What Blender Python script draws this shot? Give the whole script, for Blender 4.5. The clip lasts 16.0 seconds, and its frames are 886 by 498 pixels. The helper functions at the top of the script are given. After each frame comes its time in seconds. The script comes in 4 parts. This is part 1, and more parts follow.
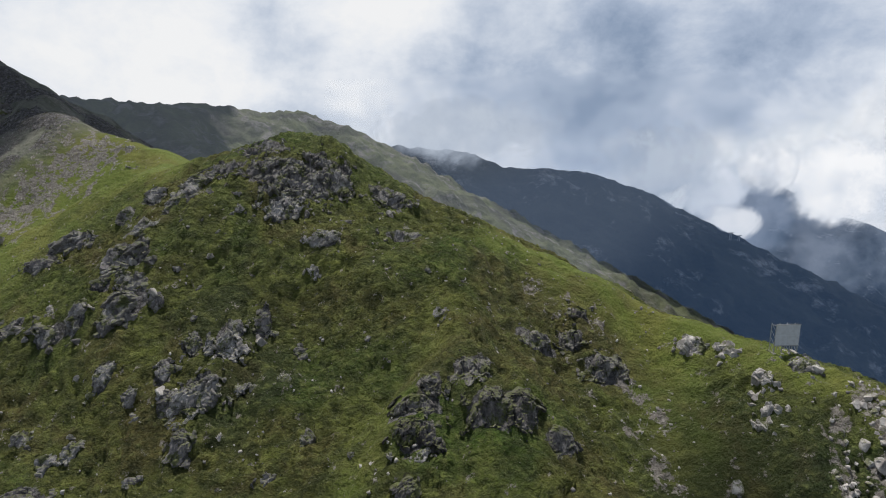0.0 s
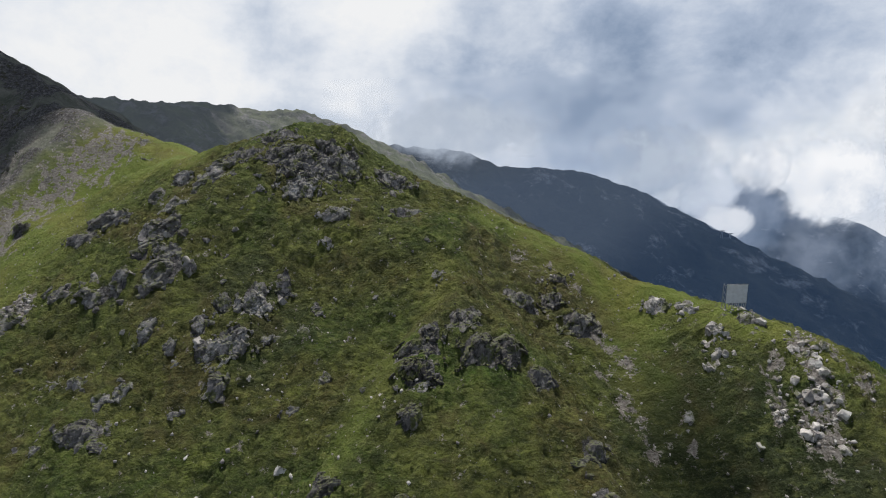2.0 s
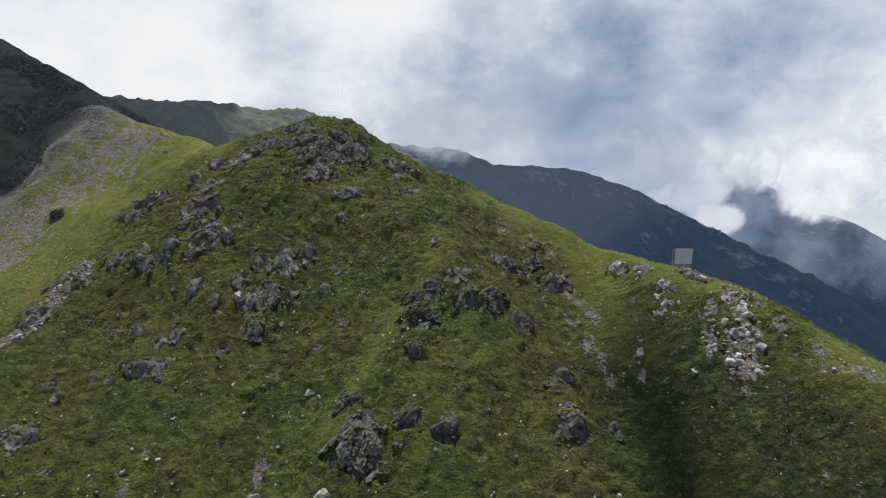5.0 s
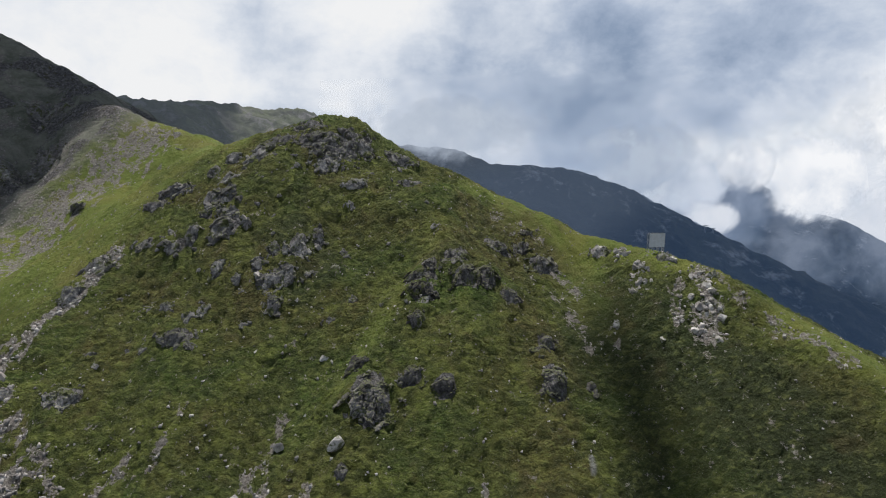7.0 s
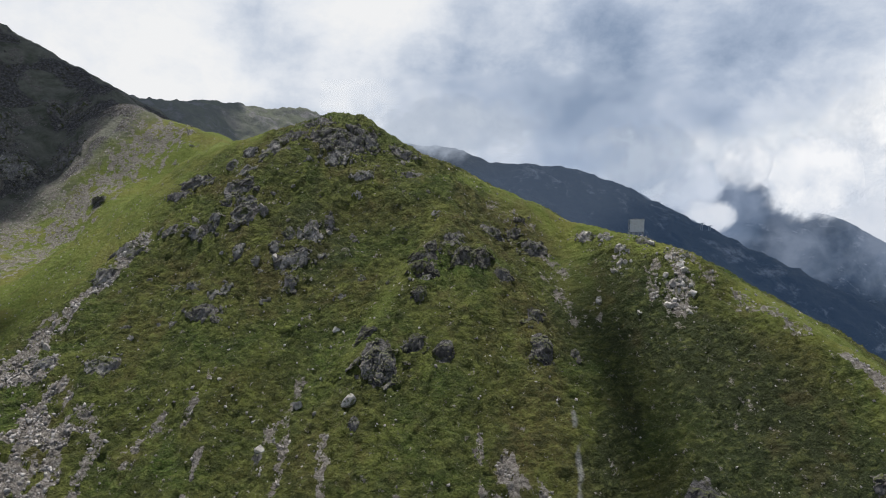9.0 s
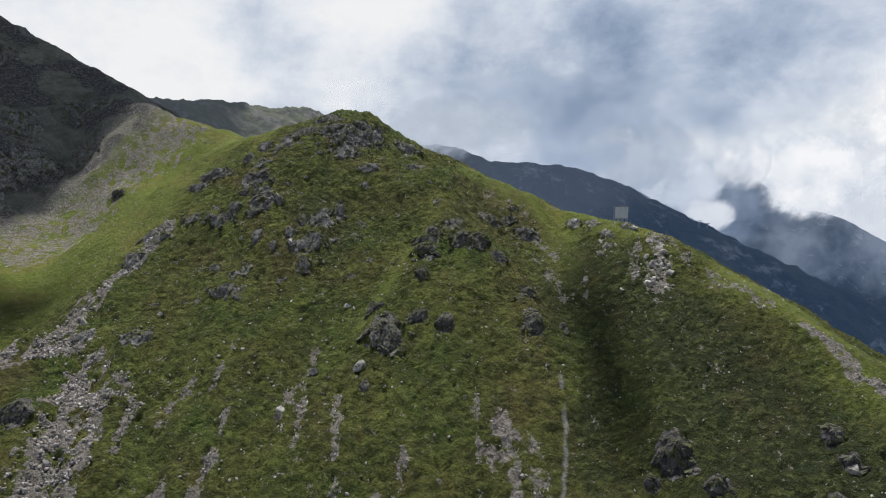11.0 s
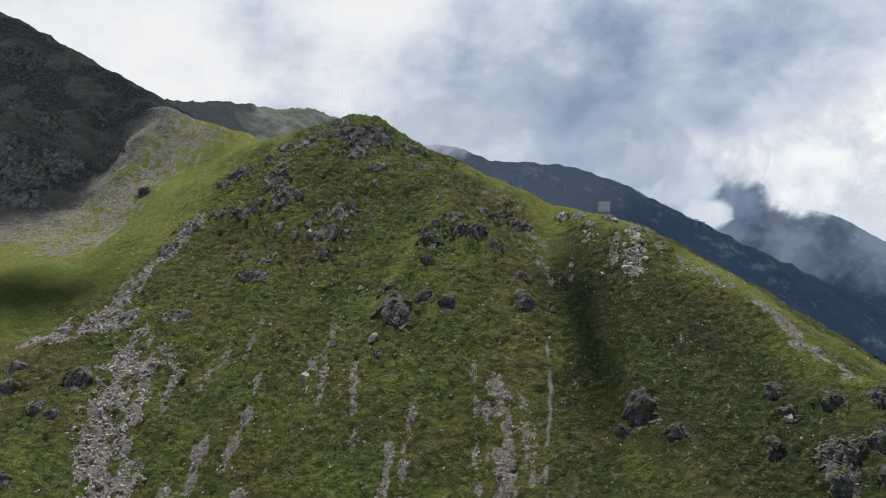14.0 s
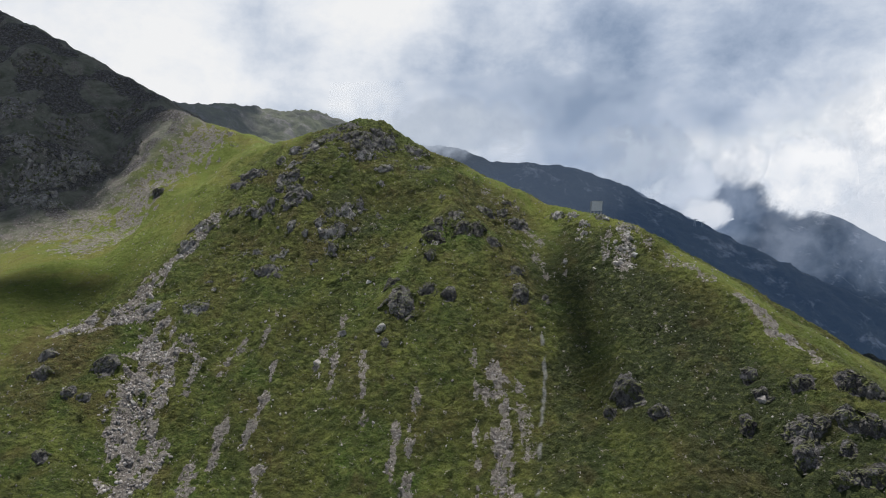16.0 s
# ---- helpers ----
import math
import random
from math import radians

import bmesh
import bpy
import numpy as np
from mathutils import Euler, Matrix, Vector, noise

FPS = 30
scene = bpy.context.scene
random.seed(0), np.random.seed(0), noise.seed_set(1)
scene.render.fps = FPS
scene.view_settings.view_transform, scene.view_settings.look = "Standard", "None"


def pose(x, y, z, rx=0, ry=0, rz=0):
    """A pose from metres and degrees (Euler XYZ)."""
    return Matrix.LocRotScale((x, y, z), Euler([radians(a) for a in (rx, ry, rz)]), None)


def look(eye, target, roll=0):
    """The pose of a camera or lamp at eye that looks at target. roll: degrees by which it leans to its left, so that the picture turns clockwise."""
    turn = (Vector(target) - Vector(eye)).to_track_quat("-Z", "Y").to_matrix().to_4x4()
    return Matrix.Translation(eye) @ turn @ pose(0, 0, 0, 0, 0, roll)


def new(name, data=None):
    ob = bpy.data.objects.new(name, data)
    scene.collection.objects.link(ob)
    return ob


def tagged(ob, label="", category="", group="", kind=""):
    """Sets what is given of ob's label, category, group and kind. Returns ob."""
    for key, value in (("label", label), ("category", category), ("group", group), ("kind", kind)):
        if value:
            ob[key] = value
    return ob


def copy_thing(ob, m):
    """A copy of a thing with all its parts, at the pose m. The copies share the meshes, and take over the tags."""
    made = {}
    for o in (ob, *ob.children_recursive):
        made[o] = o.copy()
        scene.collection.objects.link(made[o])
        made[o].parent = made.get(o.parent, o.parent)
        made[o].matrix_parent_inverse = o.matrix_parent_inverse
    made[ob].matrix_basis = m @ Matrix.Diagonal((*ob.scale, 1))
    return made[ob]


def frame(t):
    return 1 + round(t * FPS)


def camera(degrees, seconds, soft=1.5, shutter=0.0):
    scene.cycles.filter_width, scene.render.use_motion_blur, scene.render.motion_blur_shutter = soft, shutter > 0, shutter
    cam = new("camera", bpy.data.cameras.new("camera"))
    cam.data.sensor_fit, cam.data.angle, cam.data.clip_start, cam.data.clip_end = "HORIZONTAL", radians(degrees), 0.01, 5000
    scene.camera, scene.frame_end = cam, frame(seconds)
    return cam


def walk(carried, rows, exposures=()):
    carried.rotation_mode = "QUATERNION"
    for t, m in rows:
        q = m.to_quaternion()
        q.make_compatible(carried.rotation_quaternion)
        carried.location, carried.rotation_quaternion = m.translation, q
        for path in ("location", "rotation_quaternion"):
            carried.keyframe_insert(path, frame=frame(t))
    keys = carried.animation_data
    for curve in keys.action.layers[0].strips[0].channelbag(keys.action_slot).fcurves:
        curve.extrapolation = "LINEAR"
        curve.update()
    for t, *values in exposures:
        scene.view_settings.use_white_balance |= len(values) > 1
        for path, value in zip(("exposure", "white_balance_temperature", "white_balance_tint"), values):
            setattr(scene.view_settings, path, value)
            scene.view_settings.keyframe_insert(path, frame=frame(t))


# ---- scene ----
cam = camera(73.3, 16.0, soft=1.0)
METRES, EYE, TILT, LEAN, TURN = 100.0, 60.0, -12.0, 0.0, 0.0
ROWS = [
    (0.0, 0.0, 0.0, 0.0, 0.0, 0.0, -0.0),
    (0.5, -0.0006, -0.0312, -0.0121, -0.12, -0.0, 0.01),
    (1.0, -0.0009, -0.0623, -0.024, -0.22, 0.01, 0.0),
    (1.5, -0.0015, -0.0932, -0.0351, -0.29, 0.03, 0.01),
    (2.0, -0.0023, -0.1241, -0.0455, -0.39, 0.06, 0.02),
    (2.5, -0.003, -0.1551, -0.0546, -0.47, 0.06, 0.04),
    (3.0, -0.0035, -0.1862, -0.0631, -0.54, 0.02, 0.04),
    (3.5, -0.0041, -0.2172, -0.0727, -0.6, 0.05, 0.06),
    (4.0, -0.0053, -0.2483, -0.0819, -0.67, 0.04, 0.05),
    (4.5, -0.0061, -0.2794, -0.091, -0.73, 0.04, 0.07),
    (7.0, -0.0101, -0.4345, -0.1314, -1.04, 0.06, 0.15),
    (7.5, -0.0106, -0.4654, -0.1395, -1.05, 0.07, 0.15),
    (8.0, -0.0111, -0.4973, -0.1476, -1.06, 0.04, 0.17),
    (8.5, -0.0116, -0.5278, -0.1556, -1.05, 0.02, 0.19),
    (9.0, -0.0124, -0.5598, -0.1649, -1.05, 0.01, 0.19),
    (11.5, -0.0161, -0.7137, -0.2081, -0.98, -0.01, 0.26),
    (12.0, -0.0172, -0.7455, -0.2137, -0.96, -0.01, 0.25),
    (12.5, -0.0183, -0.7763, -0.2183, -0.94, -0.01, 0.26),
    (13.0, -0.0196, -0.8062, -0.2221, -0.93, -0.02, 0.26),
    (13.5, -0.0209, -0.8356, -0.2255, -0.92, -0.03, 0.26),
    (14.0, -0.0219, -0.8644, -0.2281, -0.91, -0.04, 0.26),
    (14.5, -0.0231, -0.8914, -0.2308, -0.89, -0.03, 0.26),
    (15.0, -0.0242, -0.9197, -0.2336, -0.86, -0.02, 0.26),
    (15.5, -0.0251, -0.9449, -0.2361, -0.84, -0.01, 0.28),
    (16.0, -0.0263, -0.9676, -0.2376, -0.8, -0.0, 0.28),
]
walk(cam, [(t, pose(0, 0, EYE, TILT, LEAN, TURN) @ pose(METRES * x, METRES * y, METRES * z, 90 + pitch, roll, yaw)) for t, x, y, z, yaw, pitch, roll in ROWS])
SKY, SUN = 0.95, 4.95

# ---- sky and sun ----
SUN_WAY = Vector((-0.08, 0.42, 0.905)).normalized()


def link(nt, a, b):
    nt.links.new(a, b)


def node(nt, kind, **values):
    n = nt.nodes.new(kind)
    for key, value in values.items():
        if key in n.inputs:
            n.inputs[key].default_value = value
    return n


def put(nt, slot, value):
    if isinstance(value, bpy.types.NodeSocket):
        nt.links.new(value, slot)
    else:
        slot.default_value = value


def calc(nt, op, a, b=0.0, c=0.0, clamp=False):
    n = nt.nodes.new("ShaderNodeMath")
    n.operation, n.use_clamp = op, clamp
    for slot, value in zip(n.inputs, (a, b, c)):
        put(nt, slot, value)
    return n.outputs[0]


def blend(nt, fac, a, b, mode="MIX"):
    n = nt.nodes.new("ShaderNodeMix")
    n.data_type, n.blend_type = "RGBA", mode
    put(nt, n.inputs[0], fac)
    put(nt, n.inputs[6], a if isinstance(a, bpy.types.NodeSocket) else (*a, 1))
    put(nt, n.inputs[7], b if isinstance(b, bpy.types.NodeSocket) else (*b, 1))
    return n.outputs[2]


def speckle(nt, where, scale, detail=4.0, rough=0.55, warp=0.0):
    n = nt.nodes.new("ShaderNodeTexNoise")
    link(nt, where, n.inputs["Vector"])
    n.inputs["Scale"].default_value = scale
    n.inputs["Detail"].default_value = detail
    n.inputs["Roughness"].default_value = rough
    n.inputs["Distortion"].default_value = warp
    return n.outputs[0]


def step(nt, value, low, high):
    n = nt.nodes.new("ShaderNodeMapRange")
    n.interpolation_type = "SMOOTHSTEP"
    put(nt, n.inputs[0], value)
    n.inputs[1].default_value, n.inputs[2].default_value = low, high
    return n.outputs[0]


def ramp(nt, value, stops):
    n = nt.nodes.new("ShaderNodeValToRGB")
    put(nt, n.inputs[0], value)
    e = n.color_ramp.elements
    while len(e) < len(stops):
        e.new(0.5)
    for el, (at, colour) in zip(e, stops):
        el.position, el.color = at, (*colour, 1)
    return n.outputs[0]


def cloudy(nt, way, grain=1.0):
    """How bright the cloud is in a direction: banks of cumulus over rolls and wisps."""
    big = speckle(nt, way, 2.3 * grain, 3, 0.5, 0.3)
    mid = speckle(nt, way, 7.5 * grain, 9, 0.6, 0.15)
    return calc(nt, "ADD", calc(nt, "MULTIPLY_ADD", big, 0.45, 0.03), calc(nt, "MULTIPLY", mid, 0.72))


# bright banks and slate-blue banks of the cloud cover: direction, width, weight
BANKS = [
    ((-0.46, 0.88, 0.10), 0.20, 0.20), ((-0.33, 0.94, 0.08), 0.11, 0.12), ((-0.10, 0.98, 0.18), 0.20, 0.22),
    ((0.16, 0.97, 0.21), 0.10, 0.16), ((0.117, 0.992, -0.035), 0.07, 0.16), ((0.62, 0.78, -0.06), 0.20, 0.40),
    ((0.47, 0.87, -0.15), 0.12, 0.26), ((0.51, 0.85, 0.20), 0.07, 0.14), ((0.33, 0.94, 0.05), 0.32, -0.24),
    ((0.05, 0.99, 0.02), 0.15, -0.08), ((0.56, 0.82, 0.14), 0.20, -0.10),
]
world = bpy.data.worlds.new("sky")
scene.world = world
world.use_nodes = True
nt = world.node_tree
nt.nodes.clear()
way = nt.nodes.new("ShaderNodeTexCoord").outputs["Generated"]
flat = nt.nodes.new("ShaderNodeMapping")
link(nt, way, flat.inputs[0])
flat.inputs["Scale"].default_value = (1, 1, 1.35)
value = cloudy(nt, flat.outputs[0])
wisp = speckle(nt, flat.outputs[0], 3.0, 5, 0.6, 0.5)
soft_way = nt.nodes.new("ShaderNodeVectorMath")
soft_way.operation = "MULTIPLY_ADD"
jitter = nt.nodes.new("ShaderNodeTexNoise")
link(nt, way, jitter.inputs["Vector"])
jitter.inputs["Scale"].default_value, jitter.inputs["Detail"].default_value = 7.0, 5.0
link(nt, jitter.outputs["Color"], soft_way.inputs[0])
soft_way.inputs[1].default_value = (0.16, 0.16, 0.16)
shifted = nt.nodes.new("ShaderNodeVectorMath")
shifted.operation = "SUBTRACT"
link(nt, way, shifted.inputs[0])
shifted.inputs[1].default_value = (0.08, 0.08, 0.08)
link(nt, shifted.outputs[0], soft_way.inputs[2])
for centre, width, weight in BANKS:
    gap = nt.nodes.new("ShaderNodeVectorMath")
    gap.operation = "DISTANCE"
    link(nt, soft_way.outputs[0], gap.inputs[0])
    gap.inputs[1].default_value = Vector(centre).normalized()
    near = step(nt, gap.outputs["Value"], width * 1.25, 0.0)
    value = calc(nt, "MULTIPLY_ADD", near, weight, value)
cover = ramp(nt, value, [(0.28, (0.26, 0.34, 0.48)), (0.44, (0.44, 0.52, 0.66)), (0.58, (0.67, 0.73, 0.83)), (0.70, (0.88, 0.91, 0.96)), (0.82, (1.0, 1.0, 1.0))])
blue = nt.nodes.new("ShaderNodeTexSky")
blue.sky_type, blue.sun_disc = "NISHITA", False
blue.sun_elevation = math.asin(SUN_WAY.z)
blue.sun_rotation = math.atan2(SUN_WAY.x, SUN_WAY.y)
blue_dim = blend(nt, 1.0, blue.outputs[0], (0.05, 0.05, 0.05), "MULTIPLY")
parts_of_way = nt.nodes.new("ShaderNodeSeparateXYZ")
link(nt, way, parts_of_way.inputs[0])
open_sky = calc(nt, "MAXIMUM", step(nt, parts_of_way.outputs[2], 0.22, 0.50), calc(nt, "MULTIPLY", step(nt, parts_of_way.outputs[1], 0.25, -0.25), 0.72))
colour = blend(nt, step(nt, calc(nt, "MULTIPLY_ADD", open_sky, -0.40, wisp), 0.08, 0.30), blue_dim, cover)
ground_glow = nt.nodes.new("ShaderNodeBackground")
link(nt, colour, ground_glow.inputs[0])
ground_glow.inputs[1].default_value = SKY
out = nt.nodes.new("ShaderNodeOutputWorld")
link(nt, ground_glow.outputs[0], out.inputs[0])

sun_data = bpy.data.lights.new("sun", "SUN")
sun_data.energy, sun_data.angle, sun_data.color = SUN, radians(0.6), (1.0, 0.93, 0.86)
sun = new("sun", sun_data)
sun.matrix_world = look(SUN_WAY * 300, (0, 0, 0))


# ---- land forms ----
def lattice(x, y, seed):
    """Smooth noise, about -1 to 1, over arrays."""
    rs = np.random.RandomState(seed)
    perm = rs.permutation(512)
    angle = rs.rand(512) * 2 * np.pi
    gx, gy = np.cos(angle), np.sin(angle)
    xi, yi = np.floor(x).astype(np.int64), np.floor(y).astype(np.int64)
    xf, yf = x - xi, y - yi

    def corner(i, j):
        k = perm[(perm[(xi + i) & 511] + yi + j) & 511]
        return gx[k] * (xf - i) + gy[k] * (yf - j)

    u, v = xf ** 3 * (xf * (xf * 6 - 15) + 10), yf ** 3 * (yf * (yf * 6 - 15) + 10)
    a, b, c, d = corner(0, 0), corner(1, 0), corner(0, 1), corner(1, 1)
    return 1.5 * ((a + u * (b - a)) * (1 - v) + (c + u * (d - c)) * v)


def fbm(x, y, seed, octaves=4, gain=0.5):
    z, amp = 0.0, 1.0
    for k in range(octaves):
        z = z + amp * lattice(x * 2 ** k + 17.3 * k, y * 2 ** k - 9.1 * k, seed + k)
        amp *= gain
    return z


def crests(x, y, seed, octaves=4):
    z, amp = 0.0, 1.0
    for k in range(octaves):
        z = z + amp * (1 - 2 * np.abs(lattice(x * 2 ** k + 5.7 * k, y * 2 ** k + 3.3 * k, seed + k)))
        amp *= 0.5
    return z


def smooth(v, low, high):
    u = np.clip((v - low) / (high - low), 0, 1)
    return u * u * (3 - 2 * u)


def ridge(x, y, nodes, right, left, crown):
    """A ridge: a crest line that falls off to its right and left with these slopes, its top rounded over crown metres."""
    top = np.full(x.shape, -1e9)
    for (ax, ay, az), (bx, by, bz) in zip(nodes[:-1], nodes[1:]):
        dx, dy = bx - ax, by - ay
        size = dx * dx + dy * dy
        u = np.clip(((x - ax) * dx + (y - ay) * dy) / size, 0, 1)
        ex, ey = x - ax - u * dx, y - ay - u * dy
        d = np.sqrt(ex * ex + ey * ey)
        side = (dx * ey - dy * ex) / math.sqrt(size) / (d + 1e-6)
        slope = (left + right) / 2 + (left - right) / 2 * side
        top = np.maximum(top, az + (bz - az) * u - slope * (np.sqrt(d * d + crown * crown) - crown))
    return top


def upper(heights, soft):
    top = np.max(heights, axis=0)
    return top + soft * np.log(sum(np.exp((z - top) / soft) for z in heights))


MAIN_CREST = [(-88.1, 198.1, 47.1), (-68.9, 121.1, 47.5), (-39.6, 112.1, 54.5), (-28.8, 111.7, 57.4), (-19.3, 107.8, 50.4), (4.6, 101.8, 44.1),
              (21.4, 93.3, 36.2), (33.7, 86.7, 31.0), (46.6, 73.2, 29.7), (61.7, 59.6, 23.1), (72.1, 33.3, 14.9), (78.5, 9.1, 6.8), (112, -16, -3), (150, -50, -18)]
LEFT_SPUR = [(-20.6, 106.7, 55.6), (-42.9, 87.5, 32.9), (-63.9, 73.9, 16.0), (-67.3, 54.3, 7.8), (-80.2, 36.2, -3.0)]
FRONT_RIB = [(0.2, 85.9, 42.5), (4.7, 71.3, 31.8), (16.8, 43.2, 10.8), (15.0, 9.0, -13.0)]
DARK_MOUNTAIN = [(-94.9, 196.5, 51.6), (-127.9, 204.7, 60.7), (-166.4, 241.2, 77.7), (-223.7, 244.2, 109.0), (-335.3, 286.9, 157.2)]
BASIN = [(-78.0, -19.0, -28.4), (-98.0, 36.0, -6.0), (-127.2, 93.7, 12.0), (-143.7, 135.4, 14.1), (-173.5, 179.0, 30.5)]
LOW_RIB = [(52.1, 67.3, 23.8), (55.6, 19.1, 3.0), (60.0, -20.0, -22.0)]
WEST_SPUR = [(-47.0, 101.0, 47.4), (-64.8, 101.0, 38.2), (-71.5, 85.0, 25.6), (-77.5, 73.0, 17.8), (-90.0, 58.5, 5.4)]
KNOLL = [(-89.5, 40.5, -1.4), (-87.1, 37.0, -4.7)]
VALLEY = -720.0
# swells and hollows of the hill: place, width, height
SWELLS = [
    (-91, 129, 17, -3.4), (-114, 152, 12, 4.6), (-92, 53, 10, 2.6), (-45, 26, 13, 3.4), (-46, 64, 9, -2.6), (-31, 37, 8, -1.4), (22, 27, 8, -2.2), (38, 22, 6, 1.4), (-58, 73, 8, -2.2),
    (-22, 79, 7, -2.6), (-37, 94, 8, 3.0), (-14, 88, 8, 2.2), (76, 24, 8, -1.8), (55, 43, 9, 1.6), (52, 62, 6, 1.2), (-76, 44, 6, -2.2), (21, 72, 6, 1.0),
]

# rock outcrops: place, width across and length up the slope
SPUR_CRAGS = [
    (-23.2, 98.2, 14.2, 12.0), (-29.3, 100.2, 9.0, 8.3), (-32.0, 107.7, 10.0, 5.5), (-37.8, 103.2, 9.5, 6.2), (-41.7, 99.1, 5.9, 9.0), (-25.3, 93.1, 8.5, 5.2),
    (-9.0, 100.0, 8.8, 5.0), (-17.5, 99.5, 5.1, 8.5), (-48.7, 100.3, 4.3, 5.0), (-52.6, 97.9, 4.6, 3.6), (-48.0, 93.2, 5.1, 4.3), (-46.6, 88.8, 6.2, 6.0),
    (-49.9, 88.4, 4.5, 6.5), (-62.4, 97.7, 12.3, 4.6), (-66.2, 95.3, 7.4, 3.2), (-45.3, 83.8, 5.7, 4.7), (-44.8, 80.8, 7.2, 6.0), (-52.1, 81.4, 3.2, 5.8),
    (-56.0, 80.4, 8.0, 4.0), (-47.2, 78.9, 3.2, 2.6), (-40.7, 81.0, 2.2, 2.9), (-50.5, 84.9, 4.0, 3.3), (-64.6, 84.4, 5.3, 3.8),
]
FLANK_CRAGS = [
    (-24.8, 78.8, 2.8, 6.2), (-28.7, 75.3, 5.6, 6.8), (-33.8, 75.7, 3.8, 3.2), (-30.4, 70.3, 5.7, 5.0), (-34.6, 68.6, 3.6, 3.9), (-44.8, 72.7, 3.6, 4.4),
    (-31.4, 64.9, 3.5, 4.6), (-17.9, 88.4, 5.8, 3.5), (-5.8, 90.9, 6.7, 3.2), (-40.4, 70.4, 3.0, 2.7), (-45.5, 65.9, 2.6, 3.5), (-48.2, 64.9, 3.2, 2.7),
    (-53.9, 69.5, 3.8, 2.7), (-36.3, 72.3, 3.3, 4.4), (-32.3, 69.2, 7.9, 4.4), (-48.4, 60.8, 8.9, 4.8), (-74.1, 82.4, 7.8, 6.0), (-65.9, 52.9, 7.6, 5.2),
    (-78.8, 55.8, 4.2, 4.0), (-79.1, 55.2, 3.3, 2.6), (-76.6, 76.1, 7.0, 6.0), (35.4, 79.6, 4.2, 3.4), (46.1, 70.9, 4.8, 3.2),
]
RIB_CRAGS = [
    (3.4, 66.3, 6.3, 5.2), (5.5, 62.3, 7.9, 6.3), (9.2, 63.0, 5.7, 7.0), (-1.6, 65.0, 4.5, 3.2), (-3.2, 62.8, 7.1, 4.4), (13.3, 61.7, 5.6, 4.3),
    (18.1, 79.6, 5.0, 5.4), (21.4, 76.2, 7.4, 5.6), (12.5, 77.3, 8.0, 3.2), (19.7, 84.0, 3.8, 2.6),
    (-10.8, 42.9, 9.5, 10.5), (-3.7, 54.9, 3.5, 4.2), (-4.6, 45.7, 5.6, 4.6), (0.8, 43.7, 5.0, 4.4), (19.1, 54.2, 7.0, 5.0), (19.3, 46.5, 6.0, 8.0),
    (-3.3, 59.9, 6.6, 4.4), (-13.9, 49.4, 4.7, 4.6), (-14.7, 34.2, 2.5, 2.6), (-31.2, 34.6, 3.0, 2.6), (25.9, 48.4, 3.0, 3.4),
]
LOW_CRAGS = [
    (-82.0, 36.5, 7.6, 8.6), (-99.3, 41.6, 4.4, 5.5), (-97.2, 35.7, 7.0, 4.5), (-82.9, 27.7, 4.3, 2.8), (-87.5, 29.1, 4.7, 3.4), (38.4, 17.7, 9.0, 9.5),
    (42.6, 11.1, 5.7, 4.6), (33.8, 14.9, 4.3, 4.0), (63.5, 15.9, 5.8, 5.4), (63.5, 11.7, 5.0, 4.0), (70.6, 10.5, 7.3, 4.6), (66.2, 1.1, 9.0, 8.0),
    (69.5, 1.6, 5.0, 6.2), (64.9, -2.3, 5.8, 7.0), (74.0, 1.4, 6.2, 6.1), (79.2, 7.5, 9.0, 7.6), (82.2, 6.2, 6.4, 6.0), (57.7, 4.5, 4.0, 5.5),
    (71.9, -3.2, 4.3, 4.3), (77.6, -0.4, 8.1, 5.4), (68.6, -7.2, 6.0, 3.8), (73.6, -7.8, 8.5, 5.0), (-84.5, 13.0, 3.6, 4.6), (-121.8, 158.4, 8.0, 6.1),
]
CRAGS = SPUR_CRAGS + FLANK_CRAGS + RIB_CRAGS + LOW_CRAGS
BIG_CRAGS = [
    (-174.1, 164.1, 26, 17), (-170.1, 152.5, 22, 10), (-162.2, 176.9, 22, 18), (-187.3, 174.0, 19, 16), (-176.9, 190.0, 17, 18), (-148.5, 188.2, 15, 14),
    (-160.3, 211.1, 18, 18), (-202.4, 218.3, 22, 16), (-200.0, 190.0, 20, 16),
]
# tongues of scree and washed-out lines: places along them, half width, strength
SCREE = [
    ([(-75.3, 47.3), (-74.1, 33.7), (-72.7, 23.0), (-65.7, 11.3), (-62, -5)], 4.2, 1.0),
    ([(-70.3, 44.0), (-66.5, 34.6), (-69.2, 28.0), (-63.1, 15.9)], 2.3, 0.9),
    ([(-71.5, 84.0), (-76.5, 75.0), (-82.0, 65.5), (-87.0, 56.0)], 2.9, 0.85),
    ([(-80.5, 54.5), (-88.0, 54.0), (-95.6, 52.2), (-103.0, 53.0)], 3.2, 1.0),
    ([(10.9, 28.5), (11.0, 15.6), (11.1, 3.0)], 2.6, 0.80),
    ([(16.3, 23.9), (16.4, 10.5)], 2.0, 0.60),
    ([(-6.7, 22.4), (-8.1, 14.2), (-9.0, 4.3)], 1.1, 0.72),
    ([(-10.9, 17.7), (-11.8, 10.7), (-11.7, 3.8)], 0.9, 0.72),
    ([(-41.0, 34.5), (-42.0, 26.6), (-44.0, 18.0)], 0.9, 0.92),
    ([(-49.3, 24.6), (-50.7, 21.0), (-51.1, 16.2)], 1.5, 0.85),
]
